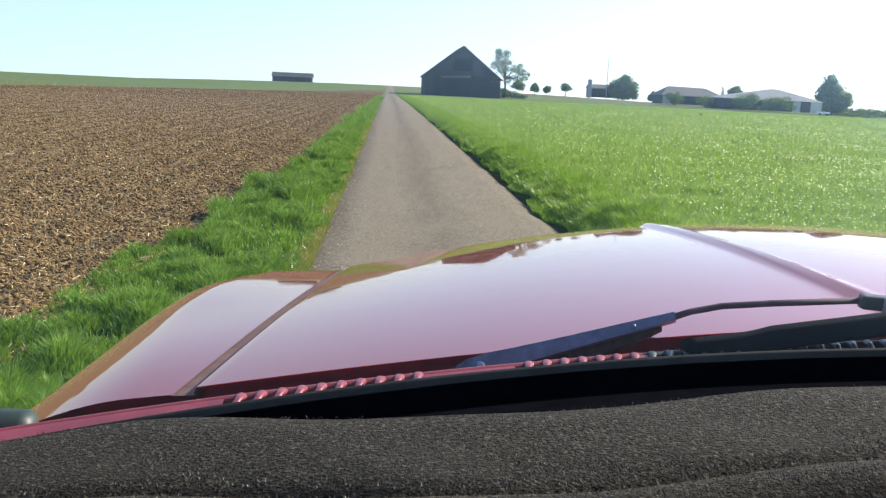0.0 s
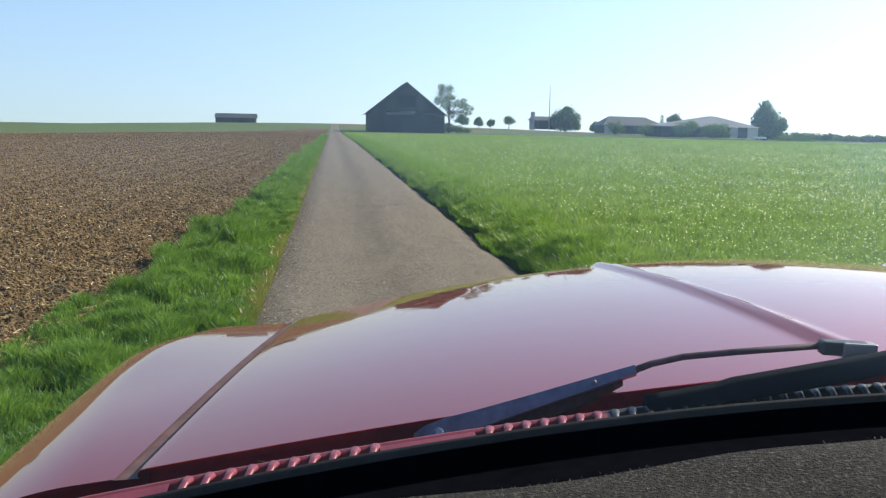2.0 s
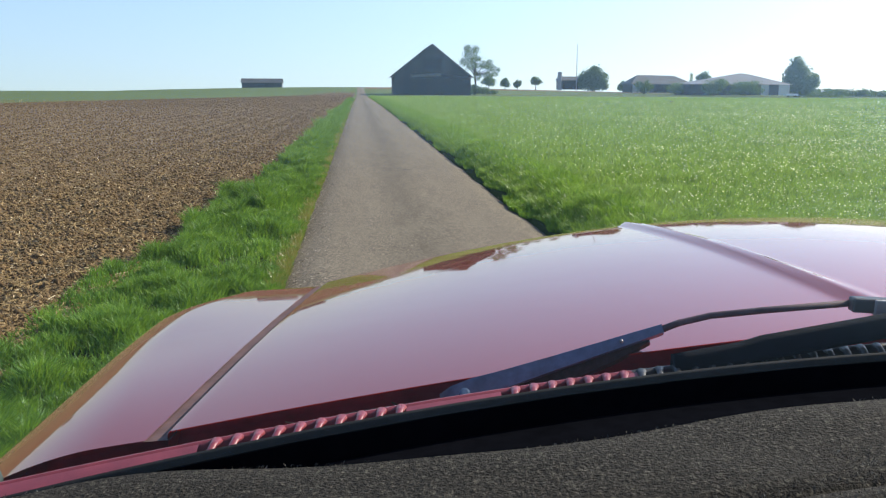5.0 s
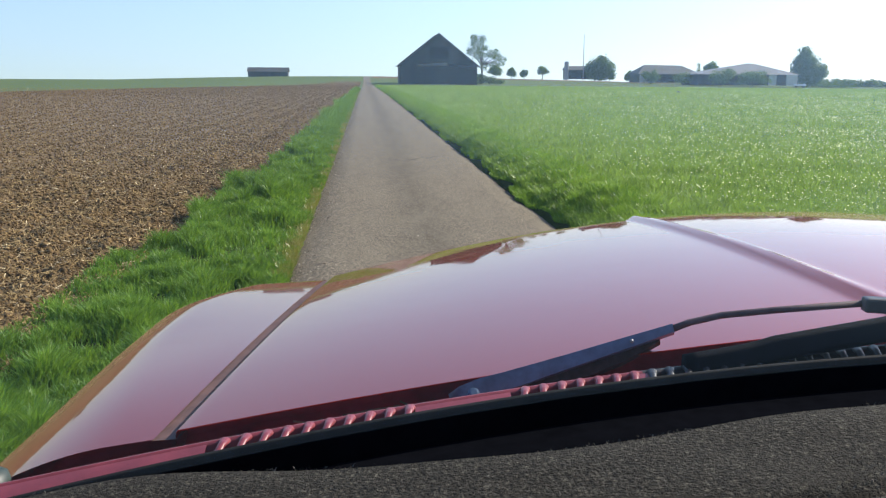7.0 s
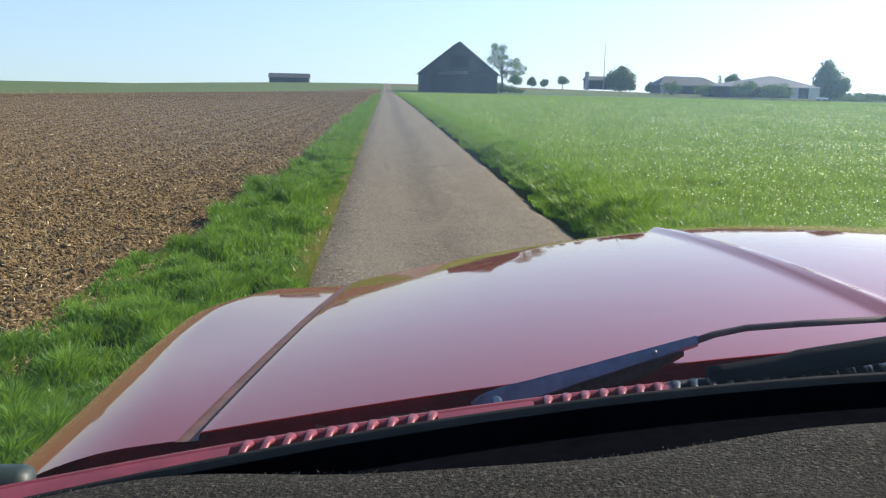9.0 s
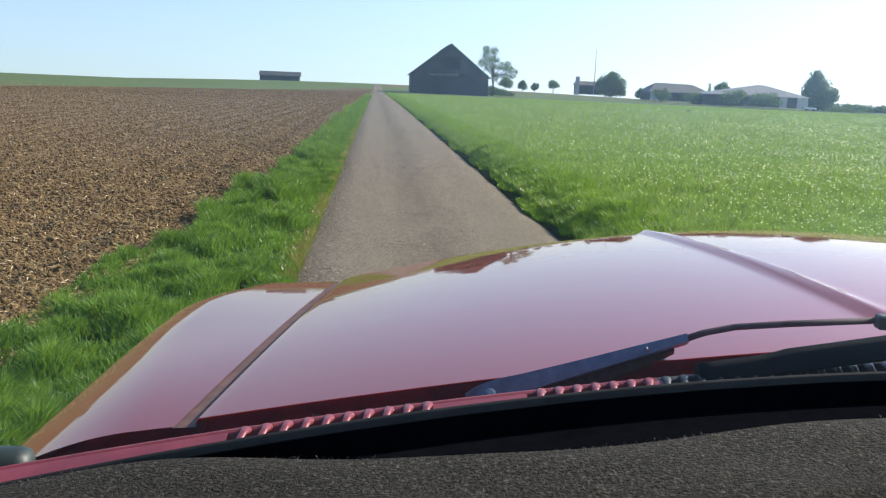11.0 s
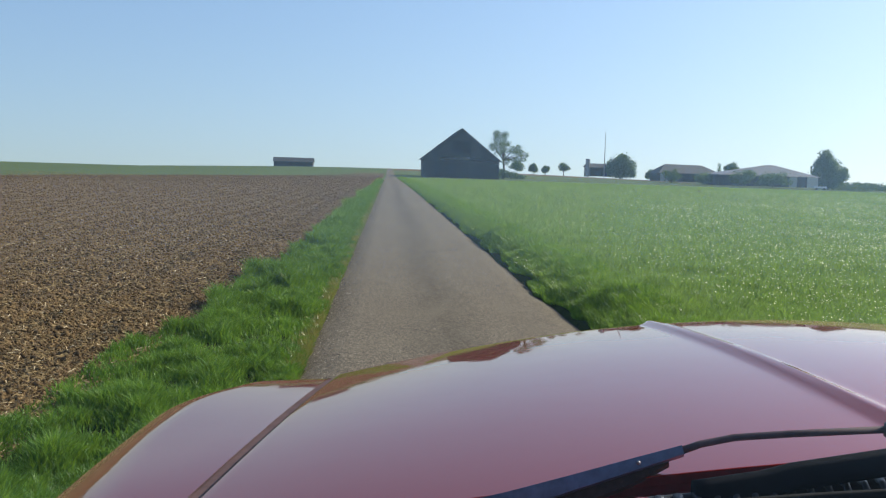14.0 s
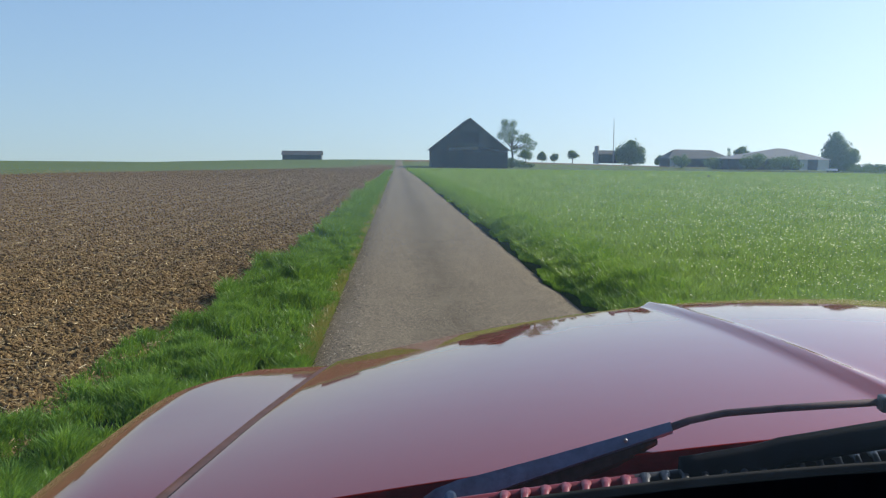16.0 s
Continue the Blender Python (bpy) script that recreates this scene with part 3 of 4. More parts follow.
f = (ico_f[None] + (np.arange(n) * len(ico_v))[:, None, None]).reshape(-1, 3)
clods = from_arrays("soil_clods", np.stack([vx, vy, vz], -1).reshape(-1, 3), f, "clod")
tagged(clods, "crumbly brown clods of earth on the worked field", "soil", kind="stuff")

n = 60000
y = scatter(n, 4.5, 110)
x = soil_edge(y) + 0.15 - rng.uniform(0, 1, n) ** 1.1 * np.maximum(y * 0.62 - 1.4, 1.5)
z = land(x, y) + soil_relief(x, y) * np.clip((soil_edge(y) - x) / 0.3, 0, 1) + 0.012 + 0.02 * rng.uniform(0, 1, n)
ln, wd = np.minimum(rng.gamma(2.0, 0.0075, n), 0.05) + 0.007, 0.0016 + 0.00022 * y
a, up = rng.uniform(0, 2 * math.pi, n), rng.uniform(-0.35, 0.6, n)
d = np.stack([np.cos(a) * np.cos(up), np.sin(a) * np.cos(up), np.sin(up)], -1) * ln[:, None]
p = np.stack([-np.sin(a), np.cos(a), np.full(n, 0.6)], -1) * wd[:, None]
o = np.stack([x, y, z], -1)
v = np.stack([o - d - p, o + d - p, o + d + p, o - d + p, o + p * [0, 0, 1.5]], 1).reshape(-1, 3)
i = np.arange(n)[:, None] * 5
straw = from_arrays("straw", v, np.concatenate([i + [0, 1, 4], i + [1, 2, 4], i + [2, 3, 4], i + [3, 0, 4]]), "straw")
tagged(straw, "pale broken straw stalks strewn over the soil", "straw", kind="stuff")


def lumps(name, x, y, z, size, material):
    """Small angular stones in one mesh."""
    k = len(x)
    sc = size[:, None] * rng.uniform(0.6, 1.4, (k, 3)) * [1, 1, 0.6]
    q = ico_v[None] * (1 + 0.4 * rng.uniform(-1, 1, (k, len(ico_v), 1))) * sc[:, None]
    t = rng.uniform(0, 2 * math.pi, k)[:, None]
    v = np.stack([q[..., 0] * np.cos(t) - q[..., 1] * np.sin(t) + x[:, None], q[..., 0] * np.sin(t) + q[..., 1] * np.cos(t) + y[:, None], q[..., 2] + z[:, None]], -1)
    return from_arrays(name, v.reshape(-1, 3), (ico_f[None] + (np.arange(k) * len(ico_v))[:, None, None]).reshape(-1, 3), material)


# loose stones on the crumbling edge of the asphalt, a few on the lane
n = 6500
y = scatter(n, 4.0, 45)
x = ROAD_L - 0.04 + 0.34 * rng.uniform(0, 1, n) ** 2.2
x[5800:] = rng.uniform(ROAD_L + 0.1, ROAD_R - 0.05, n - 5800)
keep = rng.uniform(0, 1, n) < 0.15 + 1.1 * vnoise(y * 0.7, y * 0 + 4, 61)
x, y = x[keep], y[keep]
crown = 0.02 * (1 - (2 * (x - ROAD_L) / (ROAD_R - ROAD_L) - 1) ** 2)
gravel = lumps("gravel", x, y, land(np.full_like(x, 0.6), y) + 0.013 + crown, 0.003 + rng.gamma(1.2, 0.0018, len(x)) + 0.0001 * y, "gravel")
tagged(gravel, "loose grey-brown stones along the crumbling asphalt edge", "gravel", kind="stuff")

# ---- the car, standing on the lane ----
XC = 0.71  # the car's middle line
car = empty("car", "red high-bonnet van with glossy paint parked on the lane", "car", (XC, -0.6, 0.0))
CAR_INV = Matrix.Translation((-XC, 0.6, 0.0))


def cpart(name, bm, material, parent=None, label="", smooth=False):
    """A part of the car, given in world metres."""
    bm.transform(CAR_INV)
    return part(name, bm, material, parent or car, label, smooth)


def grid_bm(rows):
    bm = bmesh.new()
    vs = [[bm.verts.new(p) for p in r] for r in rows]
    for a, b in zip(vs, vs[1:]):
        for i in range(len(a) - 1):
            bm.faces.new((a[i], a[i + 1], b[i + 1], b[i]))
    return bm


def flip(bm, axis=XC):
    """Mirrors a bmesh to the car's other side."""
    for v in bm.verts:
        v.co.x = 2 * axis - v.co.x
    bmesh.ops.reverse_faces(bm, faces=bm.faces[:])
    return bm


def hood_z(x, y):
    t = y - 0.66
    return 1.3175 + 0.0057 * t - 0.060 * t * t - (0.076 + 0.092 * (y - 0.65)) * (x - XC) ** 2


def seam_x(y):
    return -0.2412 + 0.148 * y - 0.0441 * (y - 1) - 0.0096 * (y - 1) ** 2


def rear_y(x):
    return 0.696 - 0.116 * (x - XC) ** 2


def front_y(x):
    return 1.55 - 0.30 * (x - XC) ** 2


def hood_point(x, y):
    z = hood_z(x, y)
    lean = 0.4266 + 0.0121 * y
    for rx in (lean, 2 * XC - lean):
        z += 0.0075 * math.exp(-(((x - rx) / 0.009) ** 2)) * float(sstep(0.66, 0.72, y))
    over = y - front_y(x)
    if over > 0:
        z -= 5.0 * over ** 2 + 25.0 * max(0.0, over - 0.02) ** 2
    return (x, y, z)


rows = []
for i in range(121):
    t = i / 120 if i < 90 else 0.75 + 0.25 * (i - 90) / 30
    row = []
    us = [0.0] + [j / 200 for j in range(1, 200)] + [1.0]
    for u in us:
        x, y = XC + 0.78 * (2 * u - 1), 1.0
        for _ in range(4):
            y = rear_y(x) + (front_y(x) + 0.085 - rear_y(x)) * t
            a = seam_x(y) + 0.004
            x = a + (2 * XC - 2 * a) * u
        row.append(hood_point(x, y))
    # rounded edges turned down at both sides
    for side in (0, 1):
        p = row[0] if side == 0 else row[-1]
        s = -1 if side == 0 else 1
        add = [(p[0] + s * dx, p[1], p[2] - dz) for dx, dz in ((0.0003, 0.0001), (0.0009, 0.0004), (0.0014, 0.0010), (0.0018, 0.0018), (0.002, 0.0028), (0.002, 0.006), (0.002, 0.03))]
        row = add[::-1] + row if side == 0 else row + add
    rows.append(row)
rows.insert(1, [tuple(a + 0.05 * (b - a) for a, b in zip(p, q)) for p, q in zip(rows[0], rows[1])])
back = [(x, y - 0.0007, z - 0.0008) for x, y, z in rows[0]]
back2 = [(x, y + 0.010, z - 0.0025) for x, y, z in rows[0]]
cpart("hood", grid_bm([back2, back] + rows), "red_paint", None, "glossy dark red bonnet with a raised rib, reflecting the sky", True)


def edge_x(y):
    return -0.269 + 0.010 * (y - 0.75) + 0.055 * float(sstep(1.15, 1.42, y)) ** 1.5


def fender_rows():
    rows = []
    for i in range(90):
        row = []
        for q in [0.0, 0.003, 0.008] + [j / 32 for j in range(1, 33)]:
            x, y = -0.2, 0.7
            for _ in range(4):
                rear = rear_y(x) + 0.002 - 0.020 * float(sstep(0.12, 0.27, -x))
                y = rear + (1.44 - rear) * i / 89
                x = seam_x(y) - 0.0120 + (edge_x(y) + 0.012 - seam_x(y) + 0.0120) * q
            xs, xe = seam_x(y) - 0.0120, edge_x(y)
            near = 1 - float(sstep(0.60, 1.0, y))
            over = max(0.0, y - 1.36)
            roll = 2.0 * over ** 2 + 25.0 * max(0.0, over - 0.05) ** 2
            zs = hood_z(seam_x(y), y) - 0.0050 - roll
            fall = max(0.0, xe + 0.056 + 0.04 * near - x)
            row.append((x, y, zs - (0.112 - 0.06 * float(sstep(0.70, 1.30, y))) * (1 - 0.75 * near) * (xs - x) - (5.0 - 1.8 * near) * fall ** 2))
        x0, z0 = row[-1][0], row[-1][2]
        for q in (0.15, 0.3, 0.45, 0.6, 0.8, 1.0):
            w = 0.48 + q * (math.pi / 2 - 0.48)
            row.append((x0 - 0.05 * (math.sin(w) - math.sin(0.48)), y, z0 - 0.05 * (math.cos(0.48) - math.cos(w))))
        zl = row[-1][2]
        for dz in (0.1, 0.22, 0.36, 0.5):
            row.append((row[-1][0] - 0.012 * dz, y, zl - dz))
        rows.append(row)
    return rows


cpart("fender", grid_bm([r[::-1] for r in fender_rows()]), "red_paint", None, "glossy red front wing", True)
cpart("fender", flip(grid_bm([r[::-1] for r in fender_rows()])), "red_paint", None, "glossy red front wing", True)

# strip added between bonnet and wing, its brown standing in for reflected ground
for mirror_it in (False, True):
    bm = grid_bm([[(seam_x(y) - 0.0140 + 0.0180 * q, y, hood_z(seam_x(y), y) - 0.0062 + 0.0010 * q - (2.0 * max(0.0, y - 1.36) ** 2)) for q in (0.0, 0.33, 0.67, 1.0)][::-1] for y in [0.612 + 0.838 * i / 60 for i in range(61)]])
    cpart("seam_strip", flip(bm) if mirror_it else bm, "seam_brown", None, "dull brown strip in the bonnet gap, coloured like the reflected ground", True)

# front panel below the bonnet
bm = bmesh.new()
box(bm, XC - 0.88, XC + 0.88, 1.22, 1.34, 0.45, 1.10, 0.03)
cpart("front_panel", bm, "red_paint")
bm = bmesh.new()
box(bm, XC - 0.93, XC + 0.93, 1.34, 1.56, 0.42, 0.62, 0.03)
cpart("bumper", bm, "black_plastic")


# cowl with its row of slots, below the windscreen
def trim_y(x):
    return 0.615 - 0.12 * (x - XC) ** 2


def trim_z(x):
    x = min(x, 2 * XC - x)
    return 1.2909 + 0.1021 * x - 0.1171 * x * x if x < 0.40 else 1.3130 + 0.006 * (1 - ((x - XC) / 0.31) ** 2)


def slot_z(x):
    x = min(x, 2 * XC - x)
    return 1.2847 + 0.0926 * x - 0.0707 * x * x if x < 0.40 else 1.3104 + 0.008 * (1 - ((x - XC) / 0.31) ** 2)


xs = [XC - 0.98 + 1.96 * i / 140 for i in range(141)]
bm = grid_bm([[(x, trim_y(x) - 0.002, slot_z(x) - 0.020) for x in xs], [(x, trim_y(x) + 0.040, slot_z(x) - 0.022) for x in xs], [(x, rear_y(x) + 0.018, slot_z(x) - 0.023) for x in xs],
              [(x, rear_y(x) + 0.024, slot_z(x) - 0.019) for x in xs], [(x, rear_y(x) + 0.028, min(slot_z(x), hood_z(x, rear_y(x)), hood_z(2 * XC - x, rear_y(x))) - 0.008) for x in xs]])
for v in bm.verts:
    v.co.z -= 0.9 * max(0.0, -0.218 - min(v.co.x, 2 * XC - v.co.x))
cpart("cowl_pan", bm, "cowl_red", None, "dark red sunken cowl below the slots")
RED_END = 0.184
RAIL = ((0.0295, -0.014), (0.0300, -0.001), (0.0325, 0.0010), (0.0355, 0.0004), (0.037, -0.008))


def rail_piece(x0, x1, steps=60):
    """The rounded rail along the slots, from x0 to x1."""
    px = [x0 + (x1 - x0) * i / steps for i in range(steps + 1)]
    return grid_bm([[(x, trim_y(x) + dy, slot_z(x) + dz) for x in px] for dy, dz in RAIL])


grille = cpart("cowl_grille", rail_piece(XC - 0.98, RED_END, 90), "grille_red", None, "red slotted air grille below the windscreen", True)
cpart("rail", rail_piece(RED_END, 2 * XC - RED_END, 90), "black_plastic", grille, "black plastic middle of the grille", True)
cpart("rail", rail_piece(2 * XC - RED_END, XC + 0.98), "grille_red", grille, "", True)
# plain stretches between the groups of slots
for x0, x1 in ((XC - 0.98, -0.104), (0.026, 0.090), (RED_END - 0.006, RED_END + 0.006)):
    px = [x0 + (x1 - x0) * i / 40 for i in range(41)]
    cpart("cowl_strip", grid_bm([[(x, trim_y(x) + dy, slot_z(x) + dz) for x in px] for dy, dz in ((0.0035, -0.0065), (0.010, -0.0045), (0.020, -0.0015), (0.0305, 0.0))]), "grille_red", grille, "", True)
bar = bmesh.new()
tube(bar, [(-0.0035, 0.0050, -0.0062), (-0.0022, 0.012, -0.0036), (0.0005, 0.024, 0.0002), (0.002, 0.0315, 0.0002)], [0.0034, 0.0026, 0.0024, 0.0036], 10, 0.7)
bar_mesh = {}
for i in range(120):
    x = -0.095 + 0.0129 * i
    if 0.028 < x < 0.088:
        continue
    look_of = "grille_red" if x < RED_END or x > 2 * XC - RED_END else "black_plastic"
    if look_of not in bar_mesh:
        ob = part("bar", bar.copy(), look_of, grille, "" if look_of == "grille_red" else "black plastic bar", True)
        bar_mesh[look_of] = ob.data
    else:
        ob = new("bar", bar_mesh[look_of])
        ob.parent = grille
    ob.matrix_local = Matrix.Translation((x - XC, trim_y(x) + 0.6, slot_z(x)))

# windscreen: seal, glass, dark band
bm = grid_bm([[(x, trim_y(x) + dy, trim_z(x) + dz) for x in xs] for dy, dz in ((0.003, -0.005), (0.0032, -0.0004), (0.0018, 0.0009), (0.0002, -0.0005), (-0.0012, -0.0060))])
cpart("windscreen_seal", bm, "grey_trim", None, "thin grey rubber seal at the foot of the glass", True)


def glass_point(x, s):
    """s from 0 at the foot to 1 at the top."""
    return (x * (1 - 0.08 * s) + XC * 0.08 * s, trim_y(x) - 0.003 - 0.62 * s - 0.04 * (x - XC) ** 2 * s, trim_z(x) - 0.004 + 0.66 * s)


gx = [XC - 1.0 + 2.0 * i / 24 for i in range(25)]
bm = grid_bm([[glass_point(x, s) for x in gx] for s in (0.0, 1.0)])
glass = cpart("windscreen", bm, "windscreen_glass", None, "clear windscreen with a bluish veil painted in for glare and haze", True)
glass.visible_shadow = False


# dashboard
def carpet_z(x):
    x = min(x, 2 * XC - x)
    x = min(x, 0.40)
    return 1.3015 + 0.105 * x - 0.10 * x * x


def carpet_y(x):
    x = min(x, 2 * XC - x)
    return trim_y(x) - 0.024 - 0.085 * float(sstep(-0.20, 0.10, x))


dx = [XC - 1.0 + 2.0 * i / 120 for i in range(121)]
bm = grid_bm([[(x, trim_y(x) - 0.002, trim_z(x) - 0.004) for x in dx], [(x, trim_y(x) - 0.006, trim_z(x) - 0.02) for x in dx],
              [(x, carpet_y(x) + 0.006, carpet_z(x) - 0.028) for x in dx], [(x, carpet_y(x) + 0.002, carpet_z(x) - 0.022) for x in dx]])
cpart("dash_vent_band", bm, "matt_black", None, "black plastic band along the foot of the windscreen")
prof = [(0.004, -0.03), (0.003, -0.004), (-0.004, 0.0), (-0.03, 0.001), (-0.06, 0.000), (-0.085, -0.001), (-0.095, -0.004), (-0.0985, -0.009), (-0.101, -0.0035), (-0.112, -0.0025), (-0.122, -0.006), (-0.127, -0.02), (-0.13, -0.06), (-0.16, -0.2)]
bm = grid_bm([[(x, carpet_y(x) + dy * (1.0 if dy > -0.02 else 1.0 + 0.3 * (0.55 - carpet_y(x)) * -1), carpet_z(x) + dz + 0.0012 * math.sin(x * 37 + dy * 60)) for x in dx] for dy, dz in prof])
dash_top = cpart("dash_mat", bm, "carpet", None, "dark grey felted carpet mat on the dashboard", True)
k = 26000
fx = rng.uniform(-0.26, 0.75, k)
fd = rng.uniform(0.0, 1.0, k) * 0.115
fy = np.array([carpet_y(v) for v in fx]) - fd
fz = np.array([carpet_z(v) for v in fx]) - 0.0015 - np.where(np.abs(fd - 0.0985) < 0.004, 0.008, 0.0)
fib = blades("fuzz", fx - XC, fy + 0.6, fz, rng.uniform(0.0006, 0.0016, k), np.full(k, 0.0007), 1.2, "carpet_fibre", rng, 1)
fib.parent = dash_top
tagged(fib, "stray light fibres of the mat", kind="stuff")

# wiper: pivot, flat arm, rod, clip and blade
wiper = new("wiper")
wiper.parent = car
wiper["label"] = "black wiper parked at the foot of the windscreen"


def wpart(name, bm, material, label="", smooth=False):
    bm.transform(CAR_INV)
    return part(name, bm, material, wiper, label, smooth)


bm = bmesh.new()
A, B = Vector((0.053, 0.627, 1.2765)), Vector((0.225, 0.674, 1.3120))
steps = [(0.0, 0.004), (0.05, 0.008), (0.14, 0.0095), (0.25, 0.0080), (0.5, 0.0062), (0.8, 0.0048), (1.0, 0.0036)]
rows4 = []
for s, hw in steps:
    c = A.lerp(B, s)
    n = Vector((-0.22, 0.45, 0.86)).normalized()
    d = Vector((-0.18, -0.55, 0.55)).normalized()
    rows4.append([c - n * hw * 0.55 + d * -0.002, c - n * hw * 0.75 + d * 0.004, c + n * hw * 0.75 + d * 0.006, c + n * hw * 0.9 + d * 0.001, c + n * hw * 0.85 - d * 0.006])
wpart("arm", grid_bm(rows4), "wiper_paint", "flat tapered black arm with worn paint", False)
under = []
for s, hw in ((0.16, 0.005), (0.28, 0.0085), (0.5, 0.0090), (0.75, 0.0065), (0.93, 0.0012)):
    c = A.lerp(B, s) - n * (0.0050 - 0.0025 * s) - d * 0.001
    under.append([c + n * 0.002, c - n * hw, c - n * hw - d * 0.006])
wpart("spring_channel", grid_bm(under), "grimy_steel", "grimy dark steel channel under the arm")
bm = bmesh.new()
bmesh.ops.create_icosphere(bm, subdivisions=2, radius=0.0016)
bm.transform(Matrix.Translation(A.lerp(B, 0.80) + d * 0.005))
wpart("rivet", bm, "galvanised", "", True)
bm = bmesh.new()
tube(bm, [(0.068, 0.620, 1.2840), (0.068, 0.6175, 1.2863), (0.068, 0.6172, 1.2866)], [0.0042, 0.0038, 0.0022], 12)
wpart("nut", bm, "wiper_paint", "", False)
bm = bmesh.new()
tube(bm, [(0.216, 0.674, 1.3105), (0.238, 0.677, 1.3175), (0.262, 0.675, 1.3233), (0.300, 0.668, 1.3285), (0.363, 0.659, 1.3350)], 0.0035, 8, 0.75)
wpart("rod", bm, "rod_paint", "flat dull brown-black bar", True)
bm = bmesh.new()
box(bm, -0.017, 0.019, -0.006, 0.006, -0.0055, 0.0055, 0.002)
bm.transform(Matrix.Translation((0.378, 0.652, 1.3350)) @ Euler((0, radians(2), radians(-8))).to_matrix().to_4x4())
wpart("clip", bm, "black_plastic", "", False)
bm = bmesh.new()
box(bm, -0.014, 0.012, -0.0068, 0.0068, -0.006, 0.006, 0.0015)
bm.transform(Matrix.Translation((0.390, 0.650, 1.3338)) @ Euler((0, radians(2), radians(-8))).to_matrix().to_4x4())
wpart("clip_cap", bm, "galvanised", "grey metal rivet cap")
bx = [0.214 + 0.42 * i / 44 for i in range(45)]


def blade_top(x):
    x = min(x, 0.56)
    return 1.3303 + 0.1344 * (x - 0.35) + 0.045 * (x - 0.35) ** 2


def blade_y(x):
    return 0.636 - 0.10 * (x - XC) ** 2


bm = grid_bm([[(x, blade_y(x) + dy, blade_top(x) + dz + 0.0022 * float(sstep(0.268, 0.276, x)) - 0.0012) for x in bx] for dy, dz in ((0.011, -0.015), (0.010, -0.002), (0.004, 0.0), (-0.001, -0.003), (-0.003, -0.012), (-0.006, -0.0150), (-0.002, -0.017))])
bm.verts.ensure_lookup_table()
bm.faces.new([bm.verts[45 * k] for k in range(7)])
wpart("blade", bm, "rubber", "long black rubber wiper blade", True)
# dry twigs caught in the cowl
for a, b, c in (((0.019, 0.657, 1.267), (0.027, 0.648, 1.266), (0.033, 0.637, 1.2695)), ((-0.022, 0.645, 1.262), (-0.005, 0.64, 1.2665), (0.018, 0.646, 1.268)), ((-0.056, 0.63, 1.264), (-0.044, 0.632, 1.2610), (-0.036, 0.628, 1.266))):
    bm = bmesh.new()
    tube(bm, [a, b, c], [0.0007, 0.0009, 0.0006], 6)
    tagged(link_mesh("twig", bm, "twig"), "thin dry twig caught below the windscreen", "twig", "twigs on the car")

# door mirror beside the glass
bm = bmesh.new()
box(bm, -0.31, -0.222, 0.548, 0.574, 1.243, 1.264, 0.009)
cpart("mirror_foot", bm, "green_plastic", None, "rounded dark green-grey foot of the door mirror", True)

# plain cabin: roof, pillars, sides, floor, rear
bm = grid_bm([[(XC + u * 0.87, y, 1.99 + 0.035 * (1 - u * u) - 0.06 * max(0, y + 0.2) - (0.05 if y < -2.9 else 0)) for u in [-1 + 2 * i / 12 for i in range(13)]] for y in (0.02, -0.4, -1.0, -1.8, -2.6, -3.2)])
bmesh.ops.solidify(bm, geom=bm.faces[:], thickness=0.03)
cpart("roof", bm, "red_paint", None, "", True)
for s in (-1, 1):
    bm = bmesh.new()
    p0, p1 = Vector(glass_point(XC + s * 1.02, 0)), Vector(glass_point(XC + s * 1.0, 1.0))
    tube(bm, [p0 + Vector((s * 0.07, -0.02, 0.0)), p0.lerp(p1, 0.5), p1], [0.035, 0.032, 0.035], 8)
    cpart("pillar", bm, "red_paint", None, "", True)
    x0 = XC + s * 1.03
    bm = bmesh.new()
    box(bm, min(x0, x0 - s * 0.06), max(x0, x0 - s * 0.06), -3.25, 0.40, 0.42, 1.12, 0.02)
    side = cpart("side_panel", bm, "red_paint")
    for yp in (-0.75, -1.9, -3.2):
        bm = bmesh.new()
        tube(bm, [(x0 - s * 0.03, yp, 1.2), (XC + s * 0.88, yp + 0.03, 2.0)], 0.035, 8)
        cpart("pillar", bm, "red_paint", None, "", True)
    for yw in (0.93, -2.35):
        wh = bmesh.new()
        bmesh.ops.create_cone(wh, cap_ends=True, segments=36, radius1=0.33, radius2=0.33, depth=0.2)
        bmesh.ops.bevel(wh, geom=[e for e in wh.edges if len(e.link_faces) == 2 and any(len(f.verts) > 4 for f in e.link_faces)], offset=0.03, segments=2, affect="EDGES")
        wh.transform(Matrix.Translation((XC + s * 0.80, yw, 0.355)) @ Euler((0, radians(90), 0)).to_matrix().to_4x4())
        wheel = cpart("wheel", wh, "tyre", None, "black rubber tyre")
        rim = bmesh.new()
        bmesh.ops.create_cone(rim, cap_ends=True, segments=28, radius1=0.2, radius2=0.17, depth=0.03)
        rim.transform(Matrix.Translation((XC + s * 0.908, yw, 0.355)) @ Euler((0, radians(90 * s), 0)).to_matrix().to_4x4())
        cpart("rim", rim, "steel", wheel)
bm = bmesh.new()
box(bm, XC - 0.95, XC + 0.95, -3.22, 1.45, 0.36, 0.42)
cpart("underbody", bm, "black_plastic")
bm = bmesh.new()
box(bm, XC - 0.91, XC + 0.91, -3.3, -3.26, 0.44, 1.96, 0.01)
cpart("tailgate", bm, "red_paint")
bm = bmesh.new()
box(bm, XC - 0.91, XC + 0.91, 0.20, 0.28, 0.43, 1.02, 0.02)
cpart("bulkhead", bm, "black_plastic")


